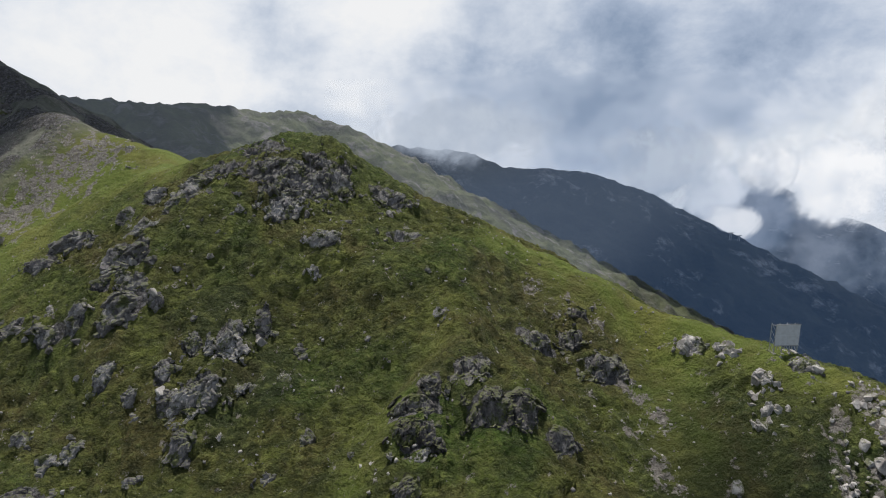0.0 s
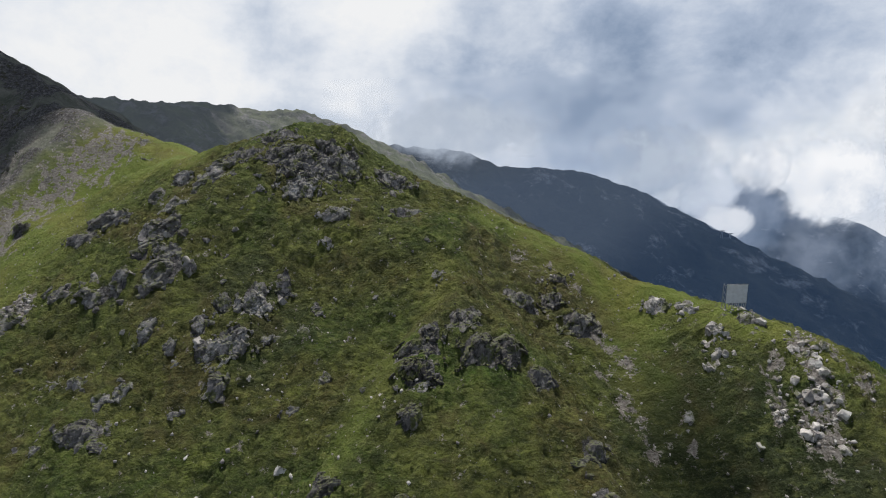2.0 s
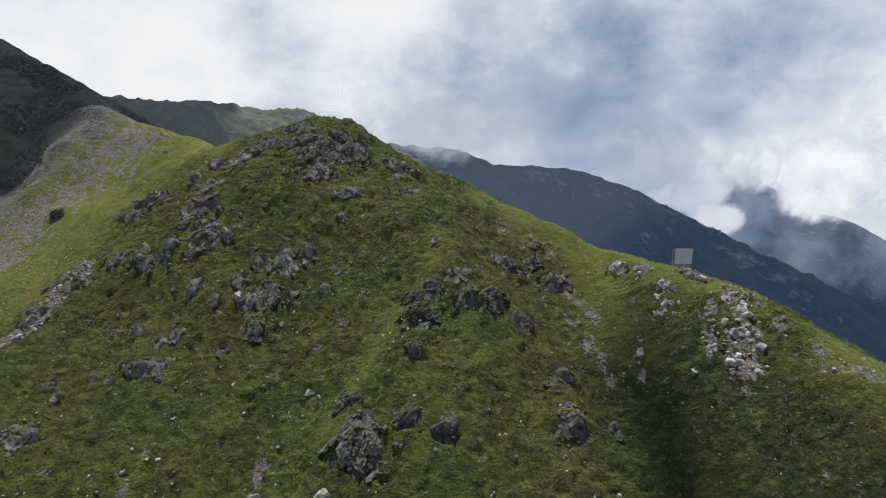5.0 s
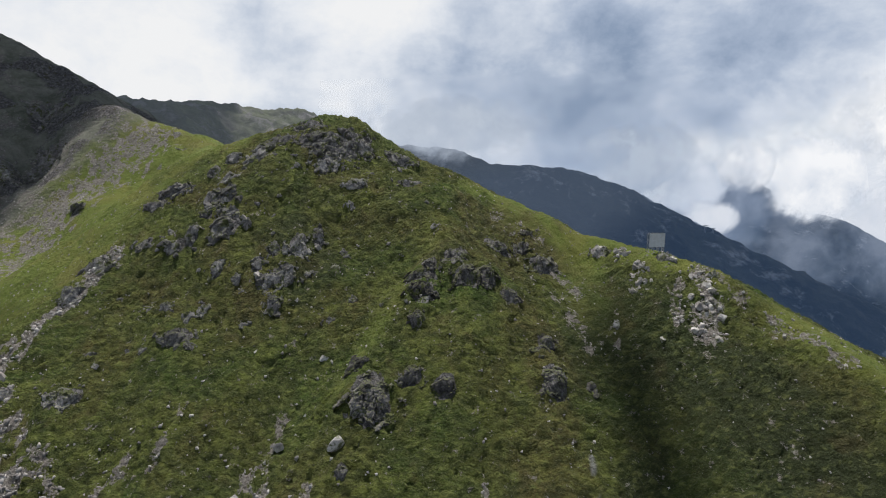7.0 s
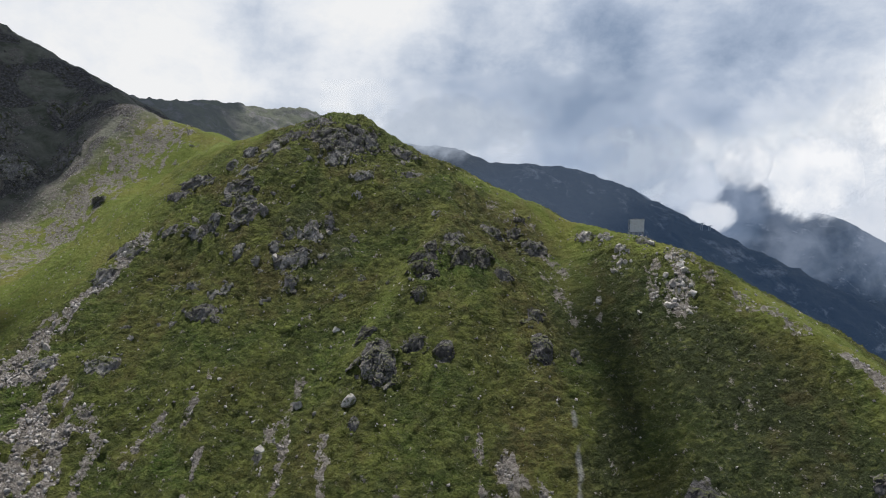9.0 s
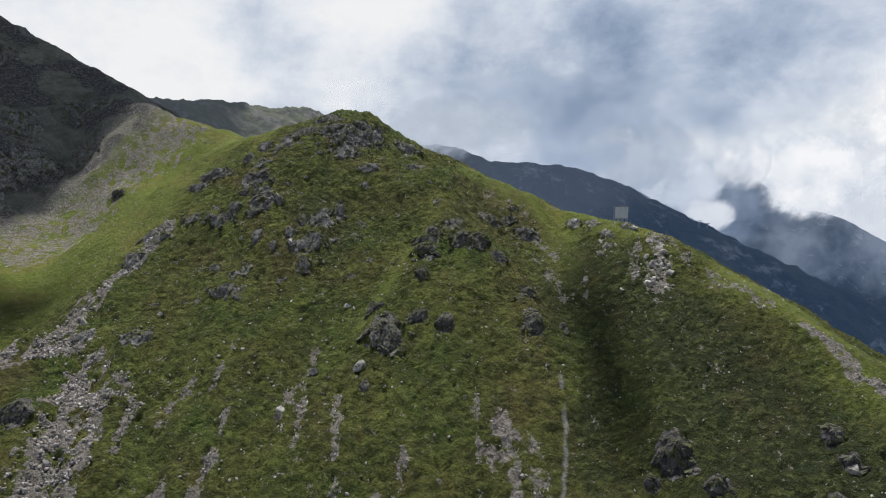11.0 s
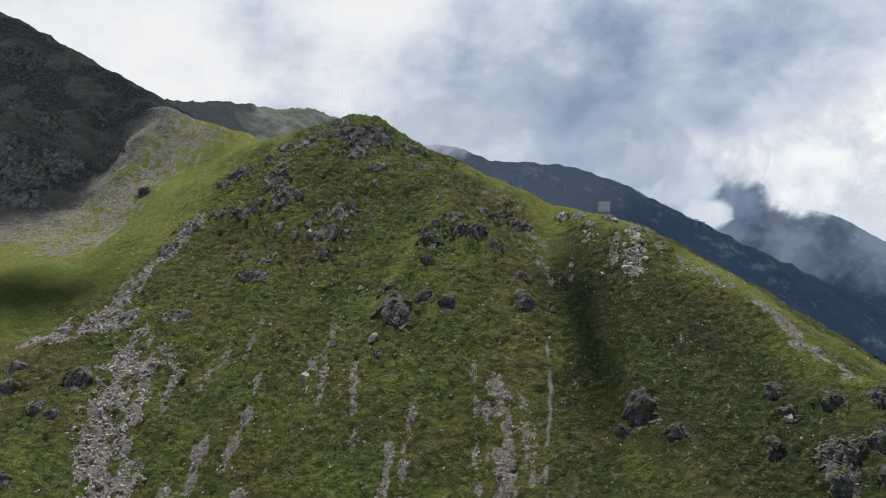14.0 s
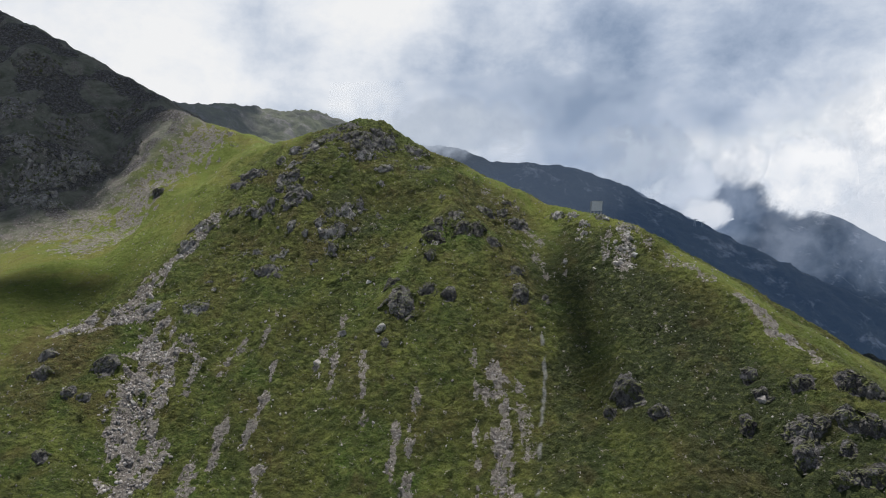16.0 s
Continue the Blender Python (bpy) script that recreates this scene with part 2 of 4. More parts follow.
SCREE += [
    ([(-50.5, 42.2), (-55.4, 35.9)], 1.1, 0.80), ([(-20.0, 33.3), (-18.5, 23.9), (-18.5, 17.4)], 0.8, 0.70),
    ([(-26.2, 45.4), (-26.9, 34.2), (-27.0, 25.5)], 0.8, 0.60), ([(6.5, 36.0), (6.2, 20.2), (5.5, 3.4)], 0.55, 0.75),
    ([(-43.3, 48.3), (-45.2, 40.4)], 0.9, 0.65), ([(-39.8, 13.4), (-39.7, 7.6)], 1.2, 0.80), ([(-55.1, 15.8), (-55.1, 9.0)], 1.5, 0.80),
    ([(34.0, 63.2), (33.0, 54.1)], 0.8, 0.50), ([(-67.7, 46.3), (-61.4, 39.6), (-61.5, 31.9)], 1.2, 0.62), ([(70.5, 36.4), (73.5, 28.8), (75.6, 21.0)], 1.9, 0.86),
]
SCREE += [
    ([(79.7, 23.5), (76.4, 14.3)], 1.2, 0.60), ([(-32.1, 40.5), (-27.1, 34.4)], 1.1, 0.62), ([(-55.6, 37.8), (-49.4, 40.2)], 0.9, 0.60),
    ([(23.1, 77.1), (26.2, 74.0), (28.3, 70.0)], 2.0, 0.52), ([(13.5, 87.8), (19.0, 84.8), (22.2, 83.7)], 1.7, 0.45),
    ([(50.8, 65.8), (50.0, 58.5), (47.2, 52.2)], 2.8, 0.62), ([(46.2, 63.9), (43.4, 56.2)], 1.2, 0.5), ([(53.5, 63.5), (60.5, 54.0), (66, 44)], 2.0, 0.42),
    ([(24.5, 70.0), (27.5, 62.0), (28.0, 57)], 2.0, 0.45), ([(-111, 192), (-121, 174), (-131, 154)], 10.5, 0.74),
]
SCREE += [([(-131, 156), (-130, 128), (-131, 112)], 10.0, 0.70), ([(-146, 150), (-146, 130), (-162, 130)], 10.0, 0.62), ([(-150, 180), (-142, 160)], 9.0, 0.5)]
RIB_BACK = [(2.5, 73.0), (-3.5, 63.0), (-9.5, 53.0), (-14.5, 44.0)]
STREAM = [(23.3, 36.6), (22.4, 26.1), (19.6, 15.2), (16.8, 1.1)]


def along(x, y, places):
    """The distance from a line of places."""
    best = np.full(x.shape, 1e18)
    for (ax, ay), (bx, by) in zip(places[:-1], places[1:]):
        dx, dy = bx - ax, by - ay
        u = np.clip(((x - ax) * dx + (y - ay) * dy) / (dx * dx + dy * dy), 0, 1)
        best = np.minimum(best, (x - ax - u * dx) ** 2 + (y - ay - u * dy) ** 2)
    return np.sqrt(best)


def mountain_side(x, y):
    """Where the heath and rock of the dark mountain begin."""
    return smooth(x - 0.58 * (y - 150) + 5 * fbm(x / 12, y / 12, 47, 3), -138, -158) * smooth(y, 112, 140)


def masks(x, y):
    """How stony and how rocky the ground is."""
    wob = fbm(x / 3.0, y / 4.0, 41, 4)
    stony = np.zeros(x.shape)
    for places, half, strong in SCREE:
        d = along(x, y, places)
        stony = np.maximum(stony, strong * smooth(d + wob * (0.5 + half) * 0.95, half * 1.15, half * 0.35))
    rocky = np.zeros(x.shape)
    for cx, cy, w, h in CRAGS + BIG_CRAGS:
        near = (np.abs(x - cx) < w) & (np.abs(y - cy) < h)
        r = np.sqrt(((x[near] - cx) / (0.40 * w)) ** 2 + ((y[near] - cy) / (0.32 * h)) ** 2)
        rocky[near] = np.maximum(rocky[near], smooth(r + 0.45 * wob[near], 1.15, 0.6))
    dark = mountain_side(x, y)
    rocky = np.maximum(rocky, dark * smooth(fbm(x / 20, y / 20, 51, 4), -0.15, 0.30) * 0.85)
    stony = np.maximum(stony, dark * smooth(fbm(x / 15, y / 15, 57, 4), 0.0, 0.4) * 0.62)
    return stony, rocky


CRAG_X, CRAG_Y, CRAG_W, CRAG_L = np.array(CRAGS).T
CRAG_H = np.concatenate([np.minimum(top, share * np.array(some)[:, 3]) for some, share, top in (
    (SPUR_CRAGS, 0.17, 1.4), (FLANK_CRAGS, 0.17, 0.9), (RIB_CRAGS, 0.24, 2.0), (LOW_CRAGS, 0.34, 2.9))])


def brows(x, y):
    """The grassy brow over each crag, steep below and easy above."""
    rise = np.zeros(x.shape)
    for k in range(0, len(x), 20000):
        u = (x[k:k + 20000, None] - CRAG_X) / (0.5 * CRAG_W)
        v = (y[k:k + 20000, None] - CRAG_Y) / (0.4 * CRAG_L)
        rise[k:k + 20000] = np.max(CRAG_H * np.exp(-1.0 * u * u) * smooth(v, -0.5, 0.3) * smooth(v, 3.2, 0.3), axis=1)
    return rise


def land(x, y):
    x0, y0 = x, y
    x, y = x0 + 1.6 * fbm(x0 / 19, y0 / 19, 11, 3), y0 + 1.6 * fbm(x0 / 19, y0 / 19, 15, 3)
    forms = [
        ridge(x, y, MAIN_CREST, 0.82, 0.53, 2.6), ridge(x, y, LEFT_SPUR, 0.73, 0.98, 3.6), ridge(x, y, FRONT_RIB, 0.70, 0.86, 4.6),
        ridge(x, y, DARK_MOUNTAIN, 0.69, 0.89, 5.1), ridge(x, y, BASIN, 0.36, 0.24, 9.6), ridge(x, y, LOW_RIB, 0.45, 0.71, 7.9),
        ridge(x, y, WEST_SPUR, 0.72, 0.80, 2.0), ridge(x, y, KNOLL, 0.61, 0.62, 4.2), np.full(x.shape, VALLEY),
    ]
    z = upper(forms, 3.4)
    x, y = x0, y0
    z = z + 0.45 * fbm(x / 13, y / 13, 3, 3) + 0.14 * fbm(x / 2.6, y / 2.6, 9, 2)
    z = z + 0.32 * fbm(x / 4.5, y / 8, 5, 2) * smooth(x, -130, -110)
    for cx, cy, size, rise in SWELLS:
        z = z + rise * np.exp(-((x - cx) ** 2 + (y - cy) ** 2) / size ** 2)
    z = z + 1.9 * np.exp(-(along(x, y, RIB_BACK) / 4.0) ** 2)
    wild = smooth(x - 0.58 * (y - 150), -128, -160) * smooth(y, 120, 160)
    z = z + wild * (2.4 * crests(x / 24, y / 24, 21, 5) - 1.6)
    z = z + brows(x, y)
    for places, half, strong in SCREE[:10]:
        z = z - 0.12 * half * strong * np.exp(-(along(x, y, places) / half) ** 2)
    return z


def spot(x, y):
    return float(land(np.array([x]), np.array([y]))[0])


# ---- materials ----
def material(name, rough=0.9):
    m = bpy.data.materials.new(name)
    m.use_nodes = True
    tree = m.node_tree
    tree.nodes.clear()
    shader = tree.nodes.new("ShaderNodeBsdfPrincipled")
    shader.inputs["Roughness"].default_value = rough
    shader.inputs["Specular IOR Level"].default_value = 0.25
    end = tree.nodes.new("ShaderNodeOutputMaterial")
    link(tree, shader.outputs[0], end.inputs[0])
    return m, tree, shader


def bumped(tree, shader, height, strength, reach):
    b = tree.nodes.new("ShaderNodeBump")
    b.inputs["Strength"].default_value, b.inputs["Distance"].default_value = strength, reach
    put(tree, b.inputs["Height"], height)
    link(tree, b.outputs[0], shader.inputs["Normal"])


def place(tree):
    return tree.nodes.new("ShaderNodeNewGeometry").outputs["Position"]


def hummock(tree, where):
    """Distance from the middle of the nearest grass hummock."""
    bent = tree.nodes.new("ShaderNodeTexNoise")
    bent.inputs["Scale"].default_value, bent.inputs["Detail"].default_value = 0.9, 3.0
    link(tree, where, bent.inputs["Vector"])
    shift = tree.nodes.new("ShaderNodeVectorMath")
    shift.operation = "MULTIPLY_ADD"
    link(tree, bent.outputs["Color"], shift.inputs[0])
    shift.inputs[1].default_value = (1.6, 1.6, 1.6)
    link(tree, where, shift.inputs[2])
    long = tree.nodes.new("ShaderNodeMapping")
    long.inputs["Scale"].default_value = (0.62, 1.0, 1.0)
    link(tree, shift.outputs[0], long.inputs[0])
    cell = tree.nodes.new("ShaderNodeTexVoronoi")
    cell.inputs["Scale"].default_value = 0.85
    link(tree, long.outputs[0], cell.inputs["Vector"])
    return cell.outputs["Distance"]


def grass_colour(tree, where, lawn_sun, shade_shrub, brown=0.0):
    patch = speckle(tree, where, 0.050, 4, 0.6, 0.6)
    tone = ramp(tree, patch, [(0.30, (0.120, 0.104, 0.036)), (0.44, (0.108, 0.118, 0.030)), (0.56, (0.086, 0.118, 0.027)), (0.70, (0.074, 0.130, 0.022))])
    glade = step(tree, speckle(tree, where, 0.085, 5, 0.62, 0.5), 0.50, 0.64)
    tone = blend(tree, calc(tree, "MULTIPLY", glade, 0.65), tone, (0.178, 0.204, 0.048))
    # bright short grass; the same colour paints the sunlit strips
    tone = blend(tree, lawn_sun, tone, blend(tree, step(tree, speckle(tree, where, 0.06, 4, 0.6, 0.4), 0.42, 0.62), (0.168, 0.216, 0.044), (0.210, 0.220, 0.054)))
    # dark grass colour: paints shade on the slope, and a shrub patch
    tone = blend(tree, shade_shrub, tone, (0.026, 0.040, 0.017))
    tone = blend(tree, calc(tree, "MULTIPLY", brown, calc(tree, "MULTIPLY_ADD", speckle(tree, where, 0.5, 4, 0.6), 0.9, 0.15)), tone, (0.135, 0.092, 0.048))
    rows = tree.nodes.new("ShaderNodeMapping")
    rows.inputs["Scale"].default_value = (0.6, 1.2, 1.4)
    rows.inputs["Rotation"].default_value = (0, 0, 0.15)
    link(tree, where, rows.inputs[0])
    swell = speckle(tree, rows.outputs[0], 0.45, 5, 0.66, 0.7)
    tone = blend(tree, calc(tree, "MULTIPLY", step(tree, swell, 0.54, 0.36), calc(tree, "MULTIPLY_ADD", lawn_sun, -0.4, 0.52)), tone, (0.034, 0.048, 0.019))
    tone = blend(tree, calc(tree, "MULTIPLY", step(tree, swell, 0.52, 0.68), 0.5), tone, (0.230, 0.245, 0.078))
    clump = speckle(tree, rows.outputs[0], 1.5, 6, 0.74, 0.6)
    hump = hummock(tree, where)
    # sunlit hummock tops and the shade between them, put into the colour
    tone = blend(tree, calc(tree, "MULTIPLY", step(tree, hump, 0.42, 0.12), calc(tree, "MULTIPLY_ADD", lawn_sun, -0.42, 0.55)), tone, (0.200, 0.222, 0.078))
    tone = blend(tree, calc(tree, "MULTIPLY", step(tree, hump, 0.50, 0.80), calc(tree, "MULTIPLY_ADD", lawn_sun, -0.30, 0.36)), tone, (0.030, 0.038, 0.017))
    less = calc(tree, "MULTIPLY_ADD", lawn_sun, -0.35, 0.46)
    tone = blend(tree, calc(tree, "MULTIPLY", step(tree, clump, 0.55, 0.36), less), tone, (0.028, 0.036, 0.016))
    rust = step(tree, speckle(tree, where, 0.12, 5, 0.62, 0.4), 0.54, 0.70)
    tone = blend(tree, calc(tree, "MULTIPLY", rust, 0.42), tone, (0.130, 0.096, 0.046))
    straw = step(tree, speckle(tree, rows.outputs[0], 4.2, 4, 0.7, 0.4), 0.53, 0.66)
    tone = blend(tree, calc(tree, "MULTIPLY", straw, 0.42), tone, (0.240, 0.242, 0.125))
    # painted shade and shrubs darkened once more over the other tones
    tone = blend(tree, calc(tree, "MULTIPLY", shade_shrub, 0.25), tone, (0.026, 0.038, 0.016))
    return blend(tree, 1.0, tone, (0.90, 0.94, 0.84), "MULTIPLY")


def mark(tree, name):
    a = tree.nodes.new("ShaderNodeAttribute")
    a.attribute_name = name
    return a.outputs["Fac"]


def cracks(tree, where):
    """Joints in the rock: near 0 in them, 1 between them."""
    squeezed = tree.nodes.new("ShaderNodeMapping")
    squeezed.inputs["Scale"].default_value = (1.5, 1.2, 0.6)
    squeezed.inputs["Rotation"].default_value = (0.3, 0.35, 0.2)
    bent = tree.nodes.new("ShaderNodeTexNoise")
    bent.inputs["Scale"].default_value, bent.inputs["Detail"].default_value = 1.6, 4.0
    link(tree, where, bent.inputs["Vector"])
    shift = tree.nodes.new("ShaderNodeVectorMath")
    shift.operation = "MULTIPLY_ADD"
    link(tree, bent.outputs["Color"], shift.inputs[0])
    shift.inputs[1].default_value = (0.9, 0.9, 0.9)
    link(tree, where, shift.inputs[2])
    link(tree, shift.outputs[0], squeezed.inputs[0])
    crack = tree.nodes.new("ShaderNodeTexVoronoi")
    crack.feature = "DISTANCE_TO_EDGE"
    crack.inputs["Scale"].default_value = 0.85
    link(tree, squeezed.outputs[0], crack.inputs["Vector"])
    return calc(tree, "MULTIPLY_ADD", step(tree, crack.outputs["Distance"], 0.0, 0.06), 0.7, 0.3)


def rock_colour(tree, where):
    patch = speckle(tree, where, 0.9, 6, 0.72, 0.5)
    tone = ramp(tree, patch, [(0.32, (0.045, 0.045, 0.049)), (0.50, (0.13, 0.128, 0.133)), (0.66, (0.29, 0.286, 0.29))])
    lichen = step(tree, speckle(tree, where, 3.2, 4, 0.7), 0.58, 0.70)
    tone = blend(tree, calc(tree, "MULTIPLY", lichen, 0.5), tone, (0.36, 0.35, 0.32))
    moss = step(tree, speckle(tree, where, 0.6, 5, 0.7), 0.53, 0.62)
    tone = blend(tree, calc(tree, "MULTIPLY", moss, 0.75), tone, (0.070, 0.074, 0.028))
    return blend(tree, cracks(tree, where), (0.016, 0.015, 0.015), tone)


def ground_material():
    m, tree, shader = material("hill_grass_and_scree", 0.95)
    where = place(tree)
    stony = tree.nodes.new("ShaderNodeAttribute")
    stony.attribute_name = "stony"
    rocky = tree.nodes.new("ShaderNodeAttribute")
    rocky.attribute_name = "rocky"
    wet = tree.nodes.new("ShaderNodeAttribute")
    wet.attribute_name = "wet"
    grit = speckle(tree, where, 1.7, 5, 0.7)
    gravel = ramp(tree, grit, [(0.30, (0.095, 0.086, 0.074)), (0.50, (0.235, 0.222, 0.205)), (0.70, (0.40, 0.385, 0.36))])
    heath = tree.nodes.new("ShaderNodeAttribute")
    heath.attribute_name = "heath"
    colour = blend(tree, heath.outputs["Fac"], grass_colour(tree, where, mark(tree, "lawn_sun"), mark(tree, "shade_shrub"), mark(tree, "brown")), ramp(tree, speckle(tree, where, 0.12, 6, 0.7, 0.4), [(0.35, (0.105, 0.116, 0.094)), (0.65, (0.290, 0.295, 0.262))]))
    broken = calc(tree, "ADD", stony.outputs["Fac"], calc(tree, "MULTIPLY", calc(tree, "SUBTRACT", speckle(tree, where, 0.55, 7, 0.76), 0.5), 4.2))
    colour = blend(tree, step(tree, broken, 0.42, 0.62), colour, gravel)
    broken = calc(tree, "ADD", rocky.outputs["Fac"], calc(tree, "MULTIPLY", calc(tree, "SUBTRACT", speckle(tree, where, 0.9, 5, 0.7), 0.5), 1.6))
    colour = blend(tree, step(tree, broken, 0.40, 0.65), colour, rock_colour(tree, where))
    colour = blend(tree, wet.outputs["Fac"], colour, (0.26, 0.27, 0.26))
    link(tree, colour, shader.inputs["Base Color"])
    relief = calc(tree, "ADD", speckle(tree, where, 2.2, 6, 0.7, 0.2), calc(tree, "MULTIPLY", speckle(tree, where, 0.6, 4, 0.6), 1.2))
    relief = calc(tree, "MULTIPLY_ADD", hummock(tree, where), calc(tree, "MULTIPLY_ADD", mark(tree, "lawn_sun"), 0.38, -0.46), relief)
    bumped(tree, shader, relief, 1.0, 1.1)
    return m


def tuft_material():
    m, tree, shader = material("grass_tussock", 0.9)
    where = place(tree)
    island = tree.nodes.new("ShaderNodeNewGeometry").outputs["Random Per Island"]
    colour = grass_colour(tree, where, 0.0, mark(tree, "shade_shrub"))
    colour = blend(tree, calc(tree, "MULTIPLY", island, 0.55), colour, (0.105, 0.100, 0.036))
    link(tree, colour, shader.inputs["Base Color"])
    thin = tree.nodes.new("ShaderNodeBsdfTranslucent")
    link(tree, colour, thin.inputs[0])
    both = tree.nodes.new("ShaderNodeMixShader")
    both.inputs[0].default_value = 0.5
    link(tree, shader.outputs[0], both.inputs[1])
    link(tree, thin.outputs[0], both.inputs[2])
    link(tree, both.outputs[0], [n for n in tree.nodes if n.type == "OUTPUT_MATERIAL"][0].inputs[0])
    return m


def rock_material(name, low, middle, high, joints=1.0, turfed=0.65):
    m, tree, shader = material(name, 0.88)
    where = place(tree)
    info = tree.nodes.new("ShaderNodeObjectInfo").outputs["Random"]
    patch = calc(tree, "MULTIPLY_ADD", info, 0.22, calc(tree, "SUBTRACT", speckle(tree, where, 0.55, 5, 0.62, 0.4), 0.11))
    tone = ramp(tree, patch, [(0.28, low), (0.50, middle), (0.72, high)])
    lichen = step(tree, speckle(tree, where, 2.6, 4, 0.6), 0.60, 0.74)
    tone = blend(tree, calc(tree, "MULTIPLY", lichen, 0.3), tone, (0.42, 0.41, 0.37))
    moss = step(tree, speckle(tree, where, 0.5, 6, 0.68), 0.52, 0.60)
    tone = blend(tree, calc(tree, "MULTIPLY", moss, 0.85), tone, (0.080, 0.095, 0.028))
    level = tree.nodes.new("ShaderNodeSeparateXYZ")
    link(tree, tree.nodes.new("ShaderNodeNewGeometry").outputs["Normal"], level.inputs[0])
    ledge = calc(tree, "ADD", level.outputs[2], calc(tree, "MULTIPLY", speckle(tree, where, 1.3, 4, 0.65), 0.5))
    tone = blend(tree, calc(tree, "MULTIPLY", step(tree, ledge, 1.02, 1.12), turfed), tone, (0.085, 0.102, 0.030))
    gap = calc(tree, "MULTIPLY_ADD", calc(tree, "SUBTRACT", cracks(tree, where), 1.0), joints, 1.0)
    tone = blend(tree, gap, (0.022, 0.020, 0.020), tone)
    link(tree, tone, shader.inputs["Base Color"])
    relief = calc(tree, "ADD", speckle(tree, where, 1.6, 8, 0.72, 0.3), calc(tree, "MULTIPLY", gap, 0.8))
    bumped(tree, shader, relief, 0.7, 0.28)
    return m


def stone_material():
    m, tree, shader = material("scree_stone", 0.85)
    where = place(tree)
    island = tree.nodes.new("ShaderNodeNewGeometry").outputs["Random Per Island"]
    tone = ramp(tree, island, [(0.0, (0.18, 0.172, 0.170)), (0.5, (0.33, 0.318, 0.312)), (1.0, (0.56, 0.545, 0.53))])
    tone = blend(tree, 0.5, tone, ramp(tree, speckle(tree, where, 3.0, 4, 0.6), [(0.3, (0.3, 0.3, 0.3)), (0.7, (1, 1, 1))]), "MULTIPLY")
    link(tree, tone, shader.inputs["Base Color"])
    return m


def far_material(name, low, grass, rock, scale, bare):
    m, tree, shader = material(name, 0.95)
    where = place(tree)
    patch = speckle(tree, where, scale, 6, 0.62, 0.5)
    tone = ramp(tree, patch, [(0.32, low), (0.62, grass)])
    cliff = speckle(tree, where, scale * 1.9, 8, 0.7, 0.3)
    tone = blend(tree, step(tree, cliff, bare, bare + 0.16), tone, rock)
    link(tree, tone, shader.inputs["Base Color"])
    bumped(tree, shader, speckle(tree, where, scale * 5, 6, 0.7), 0.8, 0.12 / scale)
    return m


def plain_metal(name, colour, rough, metal):
    m, tree, shader = material(name, rough)
    where = place(tree)
    tone = blend(tree, step(tree, speckle(tree, where, 2.2, 5, 0.65), 0.40, 0.75), colour, tuple(0.8 * c for c in colour))
    link(tree, tone, shader.inputs["Base Color"])
    shader.inputs["Metallic"].default_value = metal
    return m


GROUND = ground_material()
TUFT = tuft_material()
DARK_ROCK = rock_material("dark_crag_rock", (0.098, 0.094, 0.098), (0.210, 0.204, 0.208), (0.400, 0.390, 0.388), 0.4)
PALE_ROCK = rock_material("pale_boulder_rock", (0.20, 0.19, 0.185), (0.40, 0.39, 0.375), (0.60, 0.59, 0.57), 0.25, 0.0)
# crag rock darkened for faces turned from the sun
SHADE_ROCK = rock_material("shaded_crag_rock", (0.042, 0.040, 0.041), (0.115, 0.111, 0.111), (0.265, 0.258, 0.254), 0.5)
# near-black copy: the shade of steep low faces put into the colour
BLACK_ROCK = rock_material("deep_shade_rock", (0.022, 0.021, 0.023), (0.066, 0.064, 0.067), (0.180, 0.176, 0.178), 0.5)
STONE = stone_material()
SHRUB, tree, shader = material("dark_shrub_leaf", 0.8)
link(tree, ramp(tree, speckle(tree, place(tree), 2.0, 3), [(0.3, (0.018, 0.026, 0.012)), (0.7, (0.036, 0.050, 0.020))]), shader.inputs["Base Color"])
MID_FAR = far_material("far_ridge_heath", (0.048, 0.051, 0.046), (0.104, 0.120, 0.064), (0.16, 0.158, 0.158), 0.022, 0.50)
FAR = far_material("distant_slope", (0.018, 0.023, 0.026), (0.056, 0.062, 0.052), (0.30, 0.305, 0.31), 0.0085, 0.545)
PANEL = plain_metal("weathered_panel_sheet", (0.50, 0.54, 0.60), 0.5, 0.0)
STEEL = plain_metal("galvanised_steel", (0.32, 0.33, 0.35), 0.5, 0.6)


# ---- ground ----
def sheet(name, xs, ys, height, mat, parent=None, marks=None):
    """A height sheet over a grid of places."""
    gx, gy = np.meshgrid(xs, ys)
    gx, gy = gx.ravel(), gy.ravel()
    z = height(gx, gy)
    nx, ny = len(xs), len(ys)
    i = np.arange(nx * ny).reshape(ny, nx)
    quads = np.stack([i[:-1, :-1], i[:-1, 1:], i[1:, 1:], i[1:, :-1]], -1).reshape(-1, 4)
    mesh = bpy.data.meshes.new(name)
    mesh.vertices.add(len(z))
    mesh.vertices.foreach_set("co", np.stack([gx, gy, z], 1).astype(np.float32).ravel())
    mesh.loops.add(quads.size)
    mesh.loops.foreach_set("vertex_index", quads.astype(np.int32).ravel())
    mesh.polygons.add(len(quads))
    mesh.polygons.foreach_set("loop_start", np.arange(0, quads.size, 4, dtype=np.int32))
    mesh.polygons.foreach_set("use_smooth", np.ones(len(quads), dtype=bool))
    mesh.update(calc_edges=True)
    for key, values in (marks(gx, gy) if marks else {}).items():
        mesh.attributes.new(key, "FLOAT", "POINT").data.foreach_set("value", values.astype(np.float32))
    mesh.materials.append(mat)
    ob = new(name, mesh)
    ob.parent = parent
    return ob


